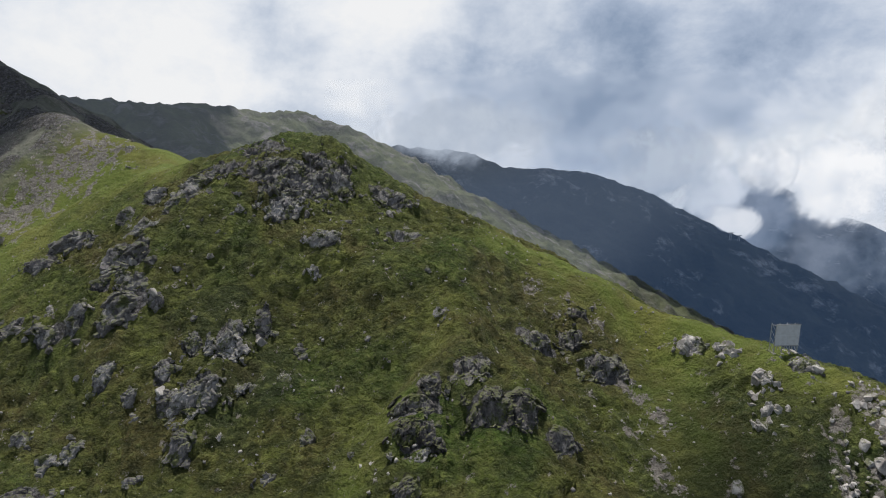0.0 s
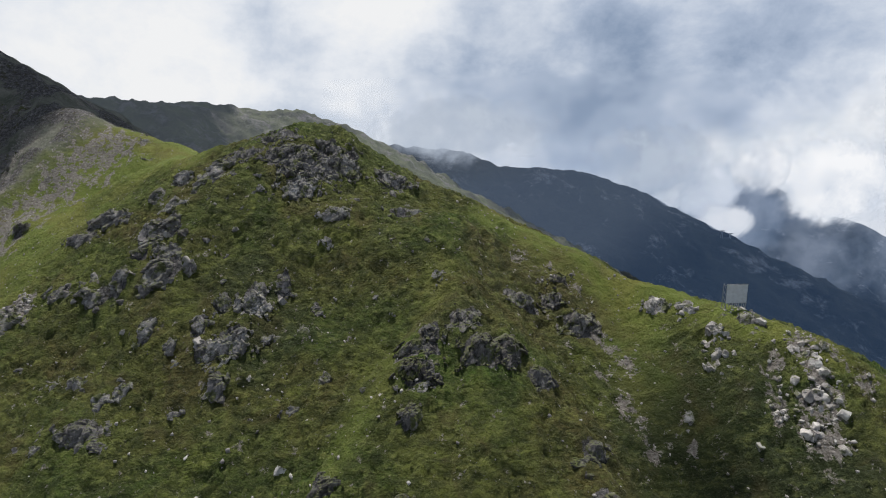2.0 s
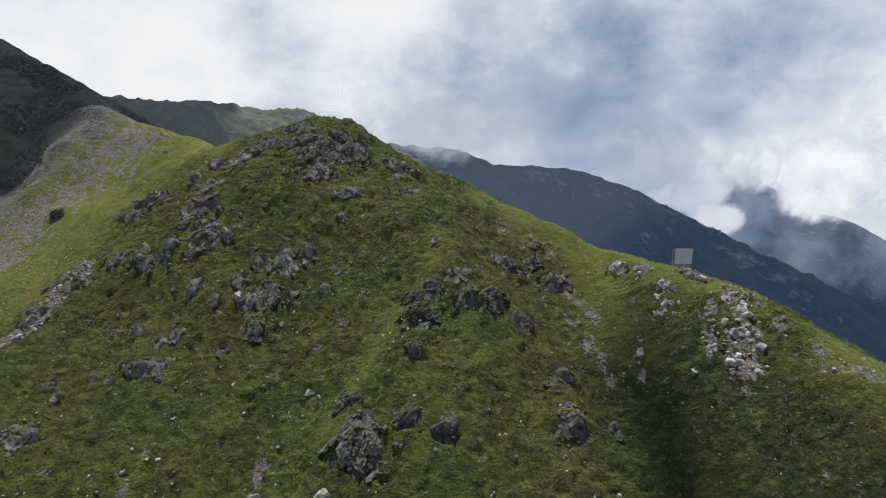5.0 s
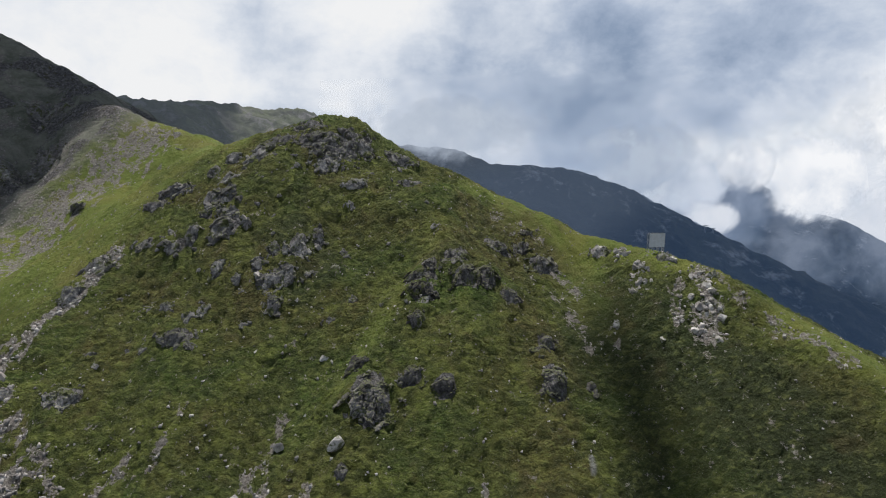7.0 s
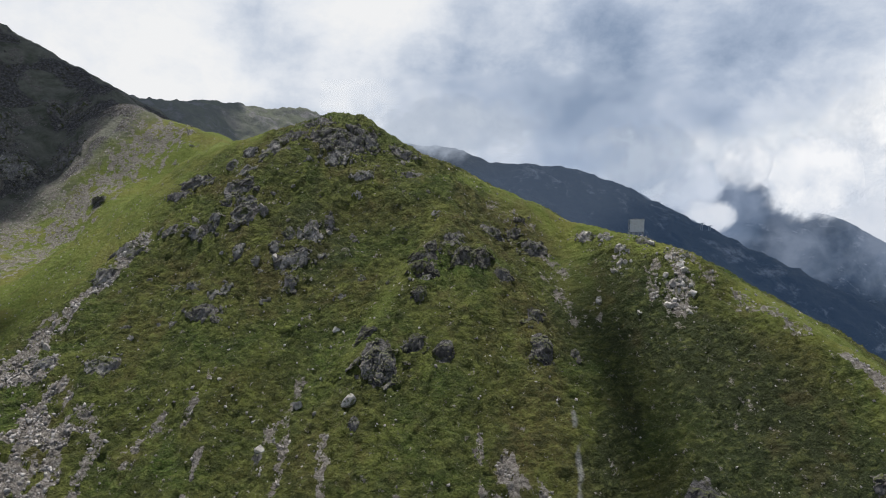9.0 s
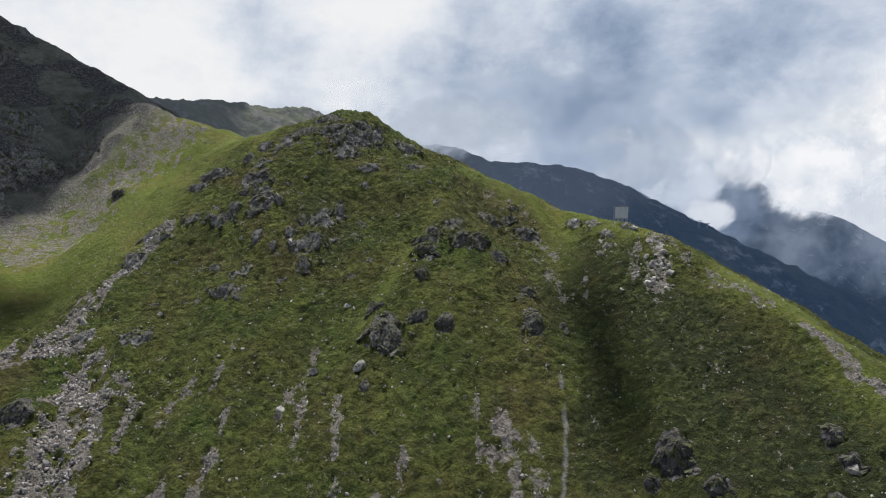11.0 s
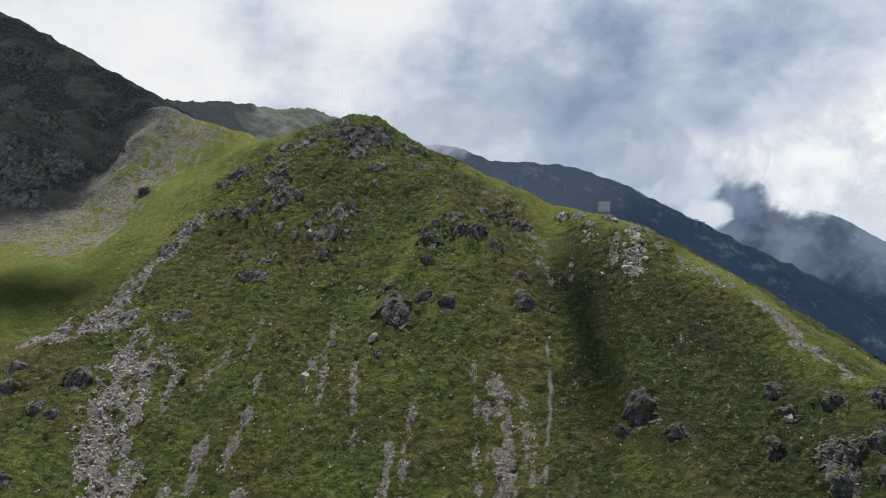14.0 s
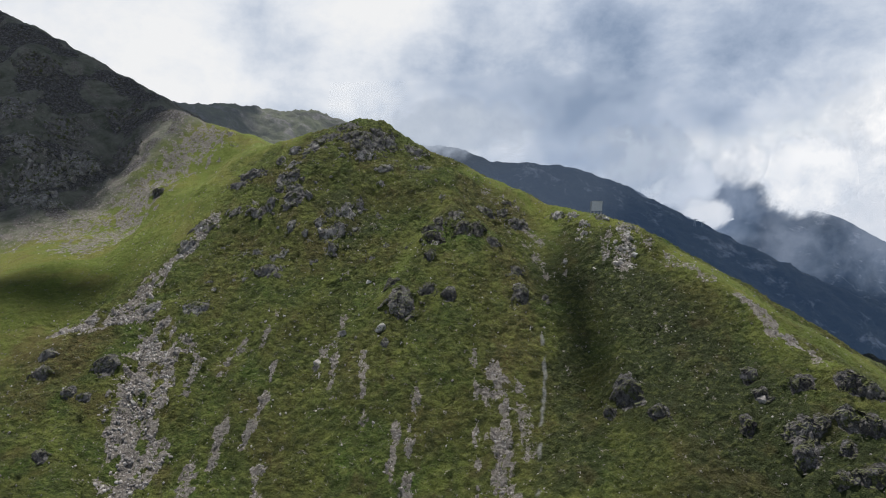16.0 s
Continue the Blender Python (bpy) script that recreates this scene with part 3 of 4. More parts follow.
def spread(start, end, gap):
    return list(np.arange(start, end, gap))


def reach(start, gap, sign):
    found, at = [], start
    while abs(at) < 4600:
        gap *= 1.17
        at += sign * gap
        found.append(at)
    return found


def turf(x, y):
    """Short bright grass plus painted sun strips; grass darkened for shade and shrubs."""
    wob = fbm(x / 7, y / 7, 83, 3)
    crest = [c[:2] for c in MAIN_CREST]
    lawn_sun = smooth(along(x, y, crest) + 3 * wob + 4.5 * smooth(x, 46, 58), 8.0, 2.0) * smooth(along(x, y, [(-34, 108), (-4, 103)]), 9, 16)
    lawn_sun = np.maximum(lawn_sun, smooth(along(x, y, [(18, 92), (30, 85), (29, 74), (32, 62)]) + 2 * wob, 8.0, 2.5))
    # strip past the right crest: sunlight put into the grass colour
    lawn_sun = np.maximum(lawn_sun, smooth(along(x, y, [(68, 56), (76, 44), (84, 34), (92, 26), (112, 2)]) + 2 * wob, 12.0, 6.0))
    # strip beside the rib: its sunlit flank painted bright
    lawn_sun = np.maximum(lawn_sun, 0.55 * smooth(along(x - 0.5, y, [(-0.5, 73.0), (-6.5, 63.5), (-12.5, 54.0), (-17, 46)]) + 1.6 * wob, 3.6, 0.8))
    west = smooth(x - 0.35 * (y - 100) + 9 * wob, -54, -84) * smooth(y, 62, 84)
    lawn_sun = np.maximum(lawn_sun, west * (1 - mountain_side(x, y)))
    lawn_sun = np.maximum(lawn_sun, 0.7 * smooth(along(x, y, [(-110, 100), (-125, 70), (-118, 55)]), 26, 12))
    # shade along the gully, put into the grass colour
    shade_shrub = 0.72 * smooth(along(x, y, [(39, 58), (36, 47), (31, 36), (27, 22), (24, 4)]) + 3.2 * wob, 7.5, 2.0)
    # patch of low dark green shrubs
    shade_shrub = np.maximum(shade_shrub, 0.62 * smooth(along(x, y, [(-31, 78), (-24, 71)]) + 4 * wob, 7.0, 2.5))
    # shade over the lower right slope, put into the grass colour
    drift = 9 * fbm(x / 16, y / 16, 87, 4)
    shade_shrub = np.maximum(shade_shrub, 0.85 * smooth(x + 0.25 * (y - 30) + drift, 22, 46) * smooth(y + 0.8 * x + drift, 112, 88))
    return lawn_sun, shade_shrub * smooth(along(x, y, crest), 4, 13)


def heathery(x, y):
    """Where the turf is brown with heather and dry stalks."""
    wob = fbm(x / 5, y / 5, 89, 4)
    brown = smooth(along(x, y, [(-106, 45), (-94, 46.5), (-96, 34)]) + 4 * wob, 12, 3)
    brown = np.maximum(brown, 0.8 * smooth(along(x, y, [(9, 82), (18, 87), (22, 80), (12, 74), (2, 68)]) + 4 * wob, 9, 2))
    return np.maximum(brown, 0.7 * smooth(along(x, y, [(20, 58), (19, 44), (14, 30)]) + 3 * wob, 7, 2))


def ground_marks(x, y):
    stony, rocky = masks(x, y)
    lawn_sun, shade_shrub = turf(x, y)
    d = along(x, y, STREAM)
    wet = smooth(d + 0.25 * fbm(x / 1.5, y / 1.5, 77, 2), 0.55, 0.2) * smooth(fbm(x / 4, y / 4, 79, 2), -0.2, 0.2)
    return {"stony": stony, "rocky": rocky, "wet": wet, "lawn_sun": lawn_sun, "shade_shrub": shade_shrub, "brown": heathery(x, y), "heath": 0.9 * mountain_side(x, y)}


def ground_height(x, y):
    z = land(x, y)
    core = (x > -135) & (x < 120) & (y > -30) & (y < 135)
    a, c = x[core], y[core]
    rocky = masks(a, c)[1]
    rows = c + 0.25 * a * smooth(a, 25, -25) + 1.6 * fbm(a / 6, c / 6, 61, 2)
    lumps = 0.68 * (crests(a / 2.9, rows / 1.45, 63, 3) - 0.7) + 0.34 * lattice(a / 1.4, c / 1.1, 65)
    jagged = 0.2 * crests(a / 3.6, c / 4.4, 67, 2) - 0.25
    z[core] += lumps * (1 - 0.65 * turf(a, c)[0]) * (1 - rocky) + jagged * rocky
    return z


xs = reach(-400, 2.0, -1)[::-1] + spread(-400, -130, 1.6) + spread(-130, 115, 0.42) + spread(115, 190, 1.6) + reach(190, 1.6, 1)
ys = reach(-40, 1.5, -1)[::-1] + spread(-40, -15, 1.2) + spread(-15, 125, 0.42) + spread(125, 330, 1.6) + reach(330, 1.6, 1)
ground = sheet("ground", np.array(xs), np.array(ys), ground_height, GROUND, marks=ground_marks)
tagged(ground, "steep grassy mountain ground with scree and bare rock", "ground", kind="structure")


# ---- farther ridges ----
def range_sheet(name, crest, near_slope, far_slope, crown, span, gap, rough, mat, label, seed, edge=0.16, jag=0.10):
    (x0, x1), (y0, y1) = span

    def height(x, y):
        z = ridge(x, y, crest, near_slope, far_slope, crown)
        d = along(x, y, [c[:2] for c in crest])
        deep = smooth(d, 0.0, rough * 6)
        z = z + rough * (edge + (1 - edge) * deep) * (crests(x / (rough * 9), y / (rough * 9), seed, 5) - 0.9)
        z = z + jag * rough * fbm(x / (rough * 1.6), y / (rough * 1.6), seed + 9, 4)
        return np.maximum(z, VALLEY - 40)

    ob = sheet(name, np.arange(x0, x1, gap), np.arange(y0, y1, gap), height, mat)
    return tagged(ob, label, "mountain", kind="structure")


CREST_A = [(-420, 440, 86), (-300, 478, 80), (-235, 505, 75), (-197, 556, 73), (-168, 582, 71), (-137, 612, 69), (-107, 611, 59),
           (-82, 609, 40), (-25, 601, 3), (29, 594, -31), (150, 570, -110)]
CREST_B = [(-420, 1040, 0), (-213, 1021, 20), (-127, 1015, 26), (-42, 1013, 19), (44, 1011, 9), (110, 1006, -17), (195, 1007, -14),
           (252, 1004, -24), (328, 999, -51), (395, 992, -84), (480, 983, -123), (585, 971, -179), (760, 940, -260)]
CREST_S = [(259, 992, -33), (375, 938, -97), (455, 913, -120), (532, 885, -152), (655, 842, -210), (820, 798, -274), (1150, 720, -400)]
CREST_C = [(600, 2150, -420), (929, 2123, -400), (1107, 2142, -345), (1201, 2122, -290), (1326, 2106, -256),
           (1493, 2096, -285), (1676, 2068, -400), (1951, 2039, -500), (2500, 1950, -560)]
CREST_D = [(860, 2360, -420), (1060, 2330, -265), (1130, 2310, -175), (1190, 2300, -128), (1235, 2300, -140), (1300, 2300, -235), (1420, 2320, -380)]
CREST_E = [(60, 1310, -40), (200, 1290, -40), (300, 1270, -45), (409, 1250, -74), (500, 1240, -118), (584, 1230, -163), (700, 1210, -240), (900, 1170, -380)]
range_sheet("mountain_ridge_1", CREST_A, 0.55, 0.55, 6, ((-640, 420), (330, 900)), 2.8, 8.0, MID_FAR, "grassy far ridge with a rocky broken crest", 101, 0.30, 0.42)
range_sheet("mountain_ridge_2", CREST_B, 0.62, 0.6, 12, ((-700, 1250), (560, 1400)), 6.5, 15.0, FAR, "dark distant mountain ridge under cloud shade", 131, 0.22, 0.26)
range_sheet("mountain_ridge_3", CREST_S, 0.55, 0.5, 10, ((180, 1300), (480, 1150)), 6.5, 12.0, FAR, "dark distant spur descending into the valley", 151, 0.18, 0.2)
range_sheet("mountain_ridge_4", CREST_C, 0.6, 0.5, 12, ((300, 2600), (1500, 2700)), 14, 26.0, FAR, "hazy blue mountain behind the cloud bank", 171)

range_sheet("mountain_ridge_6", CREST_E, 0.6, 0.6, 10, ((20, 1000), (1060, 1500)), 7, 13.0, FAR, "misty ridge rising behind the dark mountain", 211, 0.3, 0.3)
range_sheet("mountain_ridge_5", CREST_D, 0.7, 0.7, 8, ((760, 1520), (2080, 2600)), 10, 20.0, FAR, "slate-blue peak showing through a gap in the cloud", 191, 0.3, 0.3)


# ---- clouds ----
def cloud_material(name, low, high, scale, gap, full, most=1.0):
    m = bpy.data.materials.new(name)
    m.use_nodes = True
    tree = m.node_tree
    tree.nodes.clear()
    where = place(tree)
    uv = tree.nodes.new("ShaderNodeTexCoord").outputs["Generated"]
    centre = tree.nodes.new("ShaderNodeVectorMath")
    centre.operation = "DISTANCE"
    warp = tree.nodes.new("ShaderNodeTexNoise")
    link(tree, where, warp.inputs["Vector"])
    warp.inputs["Scale"].default_value, warp.inputs["Detail"].default_value = scale, 6.0
    flat_uv = tree.nodes.new("ShaderNodeMapping")
    link(tree, uv, flat_uv.inputs[0])
    flat_uv.inputs["Scale"].default_value = (1, 0, 1)
    link(tree, flat_uv.outputs[0], centre.inputs[0])
    centre.inputs[1].default_value = (0.5, 0, 0.5)
    rim = step(tree, centre.outputs["Value"], 0.5, 0.12)
    puff = calc(tree, "MULTIPLY_ADD", speckle(tree, where, scale, 9, 0.62, 0.25), 1.9, -0.45)
    dense = calc(tree, "ADD", puff, calc(tree, "MULTIPLY", calc(tree, "SUBTRACT", rim, 0.5), 0.9))
    alpha = calc(tree, "MULTIPLY", step(tree, dense, gap, full), calc(tree, "MULTIPLY", step(tree, rim, 0.0, 0.35), most))
    tone = ramp(tree, calc(tree, "ADD", calc(tree, "MULTIPLY", speckle(tree, where, scale * 1.7, 6, 0.6, 0.3), 0.6), calc(tree, "MULTIPLY", dense, 0.4)), [(0.32, low), (0.72, high)])
    glow = tree.nodes.new("ShaderNodeEmission")
    link(tree, tone, glow.inputs[0])
    clear = tree.nodes.new("ShaderNodeBsdfTransparent")
    both = tree.nodes.new("ShaderNodeMixShader")
    link(tree, alpha, both.inputs[0])
    link(tree, clear.outputs[0], both.inputs[1])
    link(tree, glow.outputs[0], both.inputs[2])
    end = tree.nodes.new("ShaderNodeOutputMaterial")
    link(tree, both.outputs[0], end.inputs[0])
    return m


def cloud_bank(x0, x1, y, z0, z1, mat, label):
    """A far bank of cloud, a bowed sheet."""
    bm = bmesh.new()
    n, k = 24, 12
    rows = []
    for j in range(k + 1):
        rows.append([bm.verts.new((x0 + (x1 - x0) * i / n, y - 60 * math.sin(math.pi * i / n) - 40 * math.sin(math.pi * j / k), z0 + (z1 - z0) * j / k)) for i in range(n + 1)])
    for j in range(k):
        for i in range(n):
            bm.faces.new((rows[j][i], rows[j][i + 1], rows[j + 1][i + 1], rows[j + 1][i]))
    mesh = bpy.data.meshes.new("cloud_bank")
    bm.to_mesh(mesh)
    bm.free()
    mesh.materials.append(mat)
    return tagged(new("cloud_bank", mesh), label, "cloud", kind="structure")


BRIGHT_CLOUD = cloud_material("bright_cloud", (0.40, 0.47, 0.58), (0.97, 0.98, 1.0), 0.0075, 0.42, 1.05)
GREY_CLOUD = cloud_material("grey_mist", (0.30, 0.36, 0.47), (0.52, 0.58, 0.67), 0.011, 0.32, 1.0, 0.9)
# faintly glowing tints that put distance haze before the ridges
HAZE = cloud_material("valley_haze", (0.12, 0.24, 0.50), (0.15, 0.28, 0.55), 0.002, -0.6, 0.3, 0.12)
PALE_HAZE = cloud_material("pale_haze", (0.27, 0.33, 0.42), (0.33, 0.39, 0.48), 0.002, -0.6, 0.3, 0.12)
VEIL = cloud_material("mountain_mist", (0.16, 0.24, 0.38), (0.42, 0.49, 0.62), 0.006, 0.1, 1.2, 0.42)
PUFF_CLOUD = cloud_material("puffy_cloud", (0.50, 0.56, 0.66), (1.0, 1.0, 1.0), 0.011, 0.15, 0.95)
FULL_CLOUD = cloud_material("dense_cloud", (0.46, 0.53, 0.64), (1.0, 1.0, 1.0), 0.0065, 0.15, 0.85)
FAR_CLOUD = cloud_material("far_cloud", (0.62, 0.68, 0.76), (1.0, 1.0, 1.0), 0.0035, -0.25, 0.4)
SOLID_CLOUD = cloud_material("solid_cloud", (0.62, 0.68, 0.77), (1.0, 1.0, 1.0), 0.0085, 0.12, 0.70)
MID_CLOUD = cloud_material("lit_mist", (0.40, 0.47, 0.58), (0.82, 0.86, 0.92), 0.010, 0.15, 0.85)
BRIGHT, GREY, THIN = ("bright white cumulus bank lying against the mountains", "thin grey mist clinging to the mountain ridge", "thin tinted sheet standing in for blue distance haze")
cloud_bank(590, 800, 1480, -235, -110, PUFF_CLOUD, BRIGHT)
cloud_bank(600, 880, 1700, -260, 20, MID_CLOUD, BRIGHT)
cloud_bank(800, 1420, 1700, -262, 80, SOLID_CLOUD, BRIGHT)
cloud_bank(1060, 1720, 1690, -230, 110, SOLID_CLOUD, BRIGHT)
cloud_bank(750, 1010, 1690, -165, 50, FULL_CLOUD, BRIGHT)
cloud_bank(760, 1060, 1760, -380, -40, VEIL, GREY)
cloud_bank(880, 1900, 1620, -100, 260, FULL_CLOUD, BRIGHT)
cloud_bank(300, 760, 1560, -190, 110, GREY_CLOUD, GREY)
cloud_bank(1080, 2000, 1900, -215, 60, FULL_CLOUD, BRIGHT)
cloud_bank(300, 4200, 2750, -1000, 260, FAR_CLOUD, BRIGHT)
cloud_bank(500, 2300, 1780, -560, 60, VEIL, GREY)
cloud_bank(-170, 220, 900, -25, 120, GREY_CLOUD, GREY)
cloud_bank(240, 720, 1090, -210, 20, VEIL, GREY)
# added haze sheets, which glow to lift and tint the far slopes
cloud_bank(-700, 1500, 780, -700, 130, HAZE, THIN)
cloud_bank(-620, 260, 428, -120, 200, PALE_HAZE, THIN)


def shade_cloud(cx, cy, cz, rx, ry, rz, seed):
    """A cumulus added out of view, high over the hills, to lay shade on the slopes."""
    bm = bmesh.new()
    bmesh.ops.create_icosphere(bm, subdivisions=5, radius=1.0)
    for v in bm.verts:
        p = v.co.copy()
        swell = 1 + 0.12 * noise.fractal(p * 1.7 + Vector((seed, 0, 0)), 0.8, 2.0, 5)
        v.co = Vector((p.x * rx, p.y * ry, max(p.z, -0.25) * rz)) * swell
    mesh = bpy.data.meshes.new("cloud")
    bm.to_mesh(mesh)
    bm.free()
    mesh.materials.append(CLOUD_WHITE)
    mesh.polygons.foreach_set("use_smooth", np.ones(len(mesh.polygons), dtype=bool))
    ob = new("cloud", mesh)
    ob.location = (cx, cy, cz)
    return tagged(ob, "unseen white cumulus added high above to shade the slopes", "cloud", "clouds over the ridges", "structure")


CLOUD_WHITE, tree, shader = material("cumulus_white", 1.0)
link(tree, ramp(tree, speckle(tree, place(tree), 0.006, 5, 0.6), [(0.3, (0.80, 0.81, 0.83)), (0.7, (0.9, 0.9, 0.9))]), shader.inputs["Base Color"])


def shade_over(x, y, z, height):
    """Where a cloud at this height floats to shade that place."""
    k = (height - z) / SUN_WAY.z
    return x + SUN_WAY.x * k, y + SUN_WAY.y * k, height


# unseen clouds, each set where its shade falls on the named place
shade_cloud(*shade_over(-290, 301, 0, 900), 205, 205, 60, 3)
shade_cloud(*shade_over(-345, 520, 60, 1000), 150, 110, 60, 5)
shade_cloud(*shade_over(300, 950, -100, 1250), 850, 330, 120, 9)
# tiny narrow cloud added only to darken the gully
shade_cloud(*shade_over(33.5, 40, 8, 1000), 4.3, 20, 8, 15)
# small cloud added only to darken a band of the basin
shade_cloud(*shade_over(-120, 74, 5, 1500), 27, 10, 10, 17)
shade_cloud(*shade_over(1400, 1900, -200, 1700), 1100, 650, 160, 13)


# ---- rocks ----
def rock_shape(name, seed, detail, planes, mat, least=0.45, most=0.72):
    """An angular block: a ball cut flat on many sides and roughened."""
    rnd = random.Random(seed)
    bm = bmesh.new()
    bmesh.ops.create_icosphere(bm, subdivisions=detail, radius=1.0)
    cuts = []
    for axis in ((1, 0, 0), (-1, 0, 0), (0, 1, 0), (0, -1, 0), (0, 0, 1), (0, 0, -1)):
        n = (Vector(axis) + Vector([rnd.gauss(0, 0.22) for _ in range(3)])).normalized()
        cuts.append((n, rnd.uniform(least, most)))
    for _ in range(planes):
        n = Vector((rnd.gauss(0, 1), rnd.gauss(0, 1), rnd.gauss(0, 0.8))).normalized()
        cuts.append((n, rnd.uniform(0.42, 0.78)))
    for v in bm.verts:
        for n, d in cuts:
            over = v.co.dot(n) - d
            if over > 0:
                v.co -= n * over
        v.co *= 1 + 0.07 * noise.noise(v.co * 2.3 + Vector((seed, seed * 0.7, 0)))
    mesh = bpy.data.meshes.new(name)
    bm.to_mesh(mesh)
    bm.free()
    if mat:
        mesh.materials.append(mat)
    return mesh


def slab_shape(name, seed, mat):
    """A weathered slab with stepped joints and a broken edge."""
    rnd = random.Random(seed)
    bm = bmesh.new()
    bmesh.ops.create_icosphere(bm, subdivisions=4, radius=1.0)
    cuts = [(Vector((rnd.gauss(0, 0.3), rnd.gauss(0, 0.3), 1)).normalized(), rnd.uniform(0.40, 0.55))]
    for k in range(9):
        a = 2 * math.pi * k / 9 + rnd.uniform(-0.3, 0.3)
        cuts.append((Vector((math.cos(a), math.sin(a), rnd.uniform(-0.1, 0.7))).normalized(), rnd.uniform(0.5, 0.9)))
    off = Vector((seed * 3.1, seed * 1.7, 0))
    for v in bm.verts:
        for n, d in cuts:
            over = v.co.dot(n) - d
            if over > 0:
                v.co -= n * over
        p = v.co.copy()
        cell = noise.voronoi(Vector((p.x * 2.6, p.y * 1.5, p.z * 3.0)) + off)[0]
        joint = max(0.0, 0.16 - (cell[1] - cell[0]))
        tier = 0.10 * noise.cell(Vector((p.x * 2.2 + 0.5 * p.y, p.y * 1.6, p.z * 3.2)) + off)
        v.co *= 1 + tier - 1.1 * joint + 0.10 * noise.fractal(p * 3.0 + off, 0.9, 2.0, 4)
    mesh = bpy.data.meshes.new(name)
    bm.to_mesh(mesh)
    bm.free()
    mesh.materials.append(mat)
    return mesh


PALE_SLABS = [slab_shape("rock_slab", 23 + k, PALE_ROCK) for k in range(4)]
BLOCKS = [rock_shape("rock_block", 10 + k, 3, 4, DARK_ROCK) for k in range(12)]
SHADE_BLOCKS = [rock_shape("rock_block", 60 + k, 3, 4, SHADE_ROCK) for k in range(5)]
BLACK_BLOCKS = [rock_shape("rock_block", 70 + k, 3, 4, BLACK_ROCK) for k in range(4)]
PALE_BLOCKS = [rock_shape("boulder", 40 + k, 3, 5, PALE_ROCK) for k in range(9)]
rnd = random.Random(4)


def facets(p, q, seed):
    """Blocks between joints: how far each stands out, with its own tilt, and the distance from its joints."""
    rs = np.random.RandomState(seed)
    perm = rs.permutation(256)
    jx, jy, stand, tx, ty = rs.rand(5, 256)
    pi, qi = np.floor(p).astype(np.int64), np.floor(q).astype(np.int64)
    first, second, out = np.full(p.shape, 9.0), np.full(p.shape, 9.0), np.zeros(p.shape)
    for i in (-1, 0, 1):
        for j in (-1, 0, 1):
            k = perm[(perm[(pi + i) & 255] + qi + j) & 255]
            dx, dy = p - pi - i - jx[k], q - qi - j - jy[k]
            d = np.sqrt(dx * dx + dy * dy)
            near = d < first
            second = np.where(near, first, np.minimum(second, d))
            out = np.where(near, stand[k] + 1.1 * ((tx[k] - 0.5) * dx + (ty[k] - 0.5) * dy), out)
            first = np.where(near, d, first)
    return out, second - first


def slope_axes(x, y, span=1.5):
    """The directions across and up the slope, and its normal."""
    z = land(np.array([x - span, x + span, x, x]), np.array([y, y, y - span, y + span]))
    n = Vector((z[0] - z[1], z[2] - z[3], 2 * span)).normalized()
    across = Vector((0, 0, 1)).cross(n).normalized()
    if across.x < 0:
        across.negate()
    up = n.cross(across)
    if up.z < 0:
        up.negate()
    return across, up, n


def bedrock(cx, cy, wide, long, joint, seed, mat, gap, block, base, steep):
    """Bare jointed rock that breaks through the turf: blocks of unequal height with grassed gaps and ragged edges."""
    across, up, n = slope_axes(cx, cy, max(1.5, 0.2 * long))
    u, v = np.meshgrid(np.arange(-0.72 * wide, 0.72 * wide, gap), np.arange(-0.72 * long, 0.72 * long, gap))
    shape = u.shape
    u, v = u.ravel(), v.ravel()
    x, y = cx + across.x * u + up.x * v, cy + across.y * u + up.y * v
    z = land(x, y)
    r = np.sqrt((u / (0.5 * wide)) ** 2 + (v / (0.5 * long)) ** 2)
    m = smooth(r + 0.75 * fbm(u / (1.9 * block) + seed, v / (2.3 * block), seed, 4) * (0.55 + 0.45 * r), 0.98, 0.70)
    p = u * math.cos(joint) - v * math.sin(joint) + 0.35 * block * fbm(u / block, v / block, seed + 1, 3)
    q = u * math.sin(joint) + v * math.cos(joint) + 0.35 * block * fbm(u / block, v / block, seed + 2, 3)
    big, seam = facets(p / (1.25 * block), q / (2.6 * block), seed + 3)
    small, crack = facets(p / (0.42 * block), q / (0.8 * block), seed + 4)
    deep = block * min(0.95, 0.42 + 0.04 * math.sqrt(wide * long) / block)
    out = deep * (0.85 * big + 0.30 * small + 0.12 * fbm(u / (0.5 * block), v / (0.5 * block), seed + 5, 3))
    out = out - 0.26 * block * smooth(seam, 0.14, 0.0) - 0.10 * block * smooth(crack, 0.15, 0.0)
    rise = -0.55 + m * (0.50 + out + 0.7 * steep * (smooth(v, -0.5 * long, 0.15 * long) - 0.3))
    lean = steep * np.clip(rise + 0.3, 0, 3)
    x, y, z = x - up.x * lean, y - up.y * lean, z - up.z * lean
    i = np.arange(len(u)).reshape(shape)
    quads = np.stack([i[:-1, :-1], i[:-1, 1:], i[1:, 1:], i[1:, :-1]], -1).reshape(-1, 4)
    quads = quads[(rise[quads] > -0.5).any(axis=1)]
    used, back = np.unique(quads, return_inverse=True)
    pts = np.stack([x + n.x * rise, y + n.y * rise, z + n.z * rise], 1)[used] - np.array(base.location)
    mesh = bpy.data.meshes.new("rock_face")
    mesh.from_pydata(pts.tolist(), [], back.reshape(-1, 4).tolist())
    mesh.materials.append(mat)
    ob = new("rock_face", mesh)
    ob.parent = base
    return ob


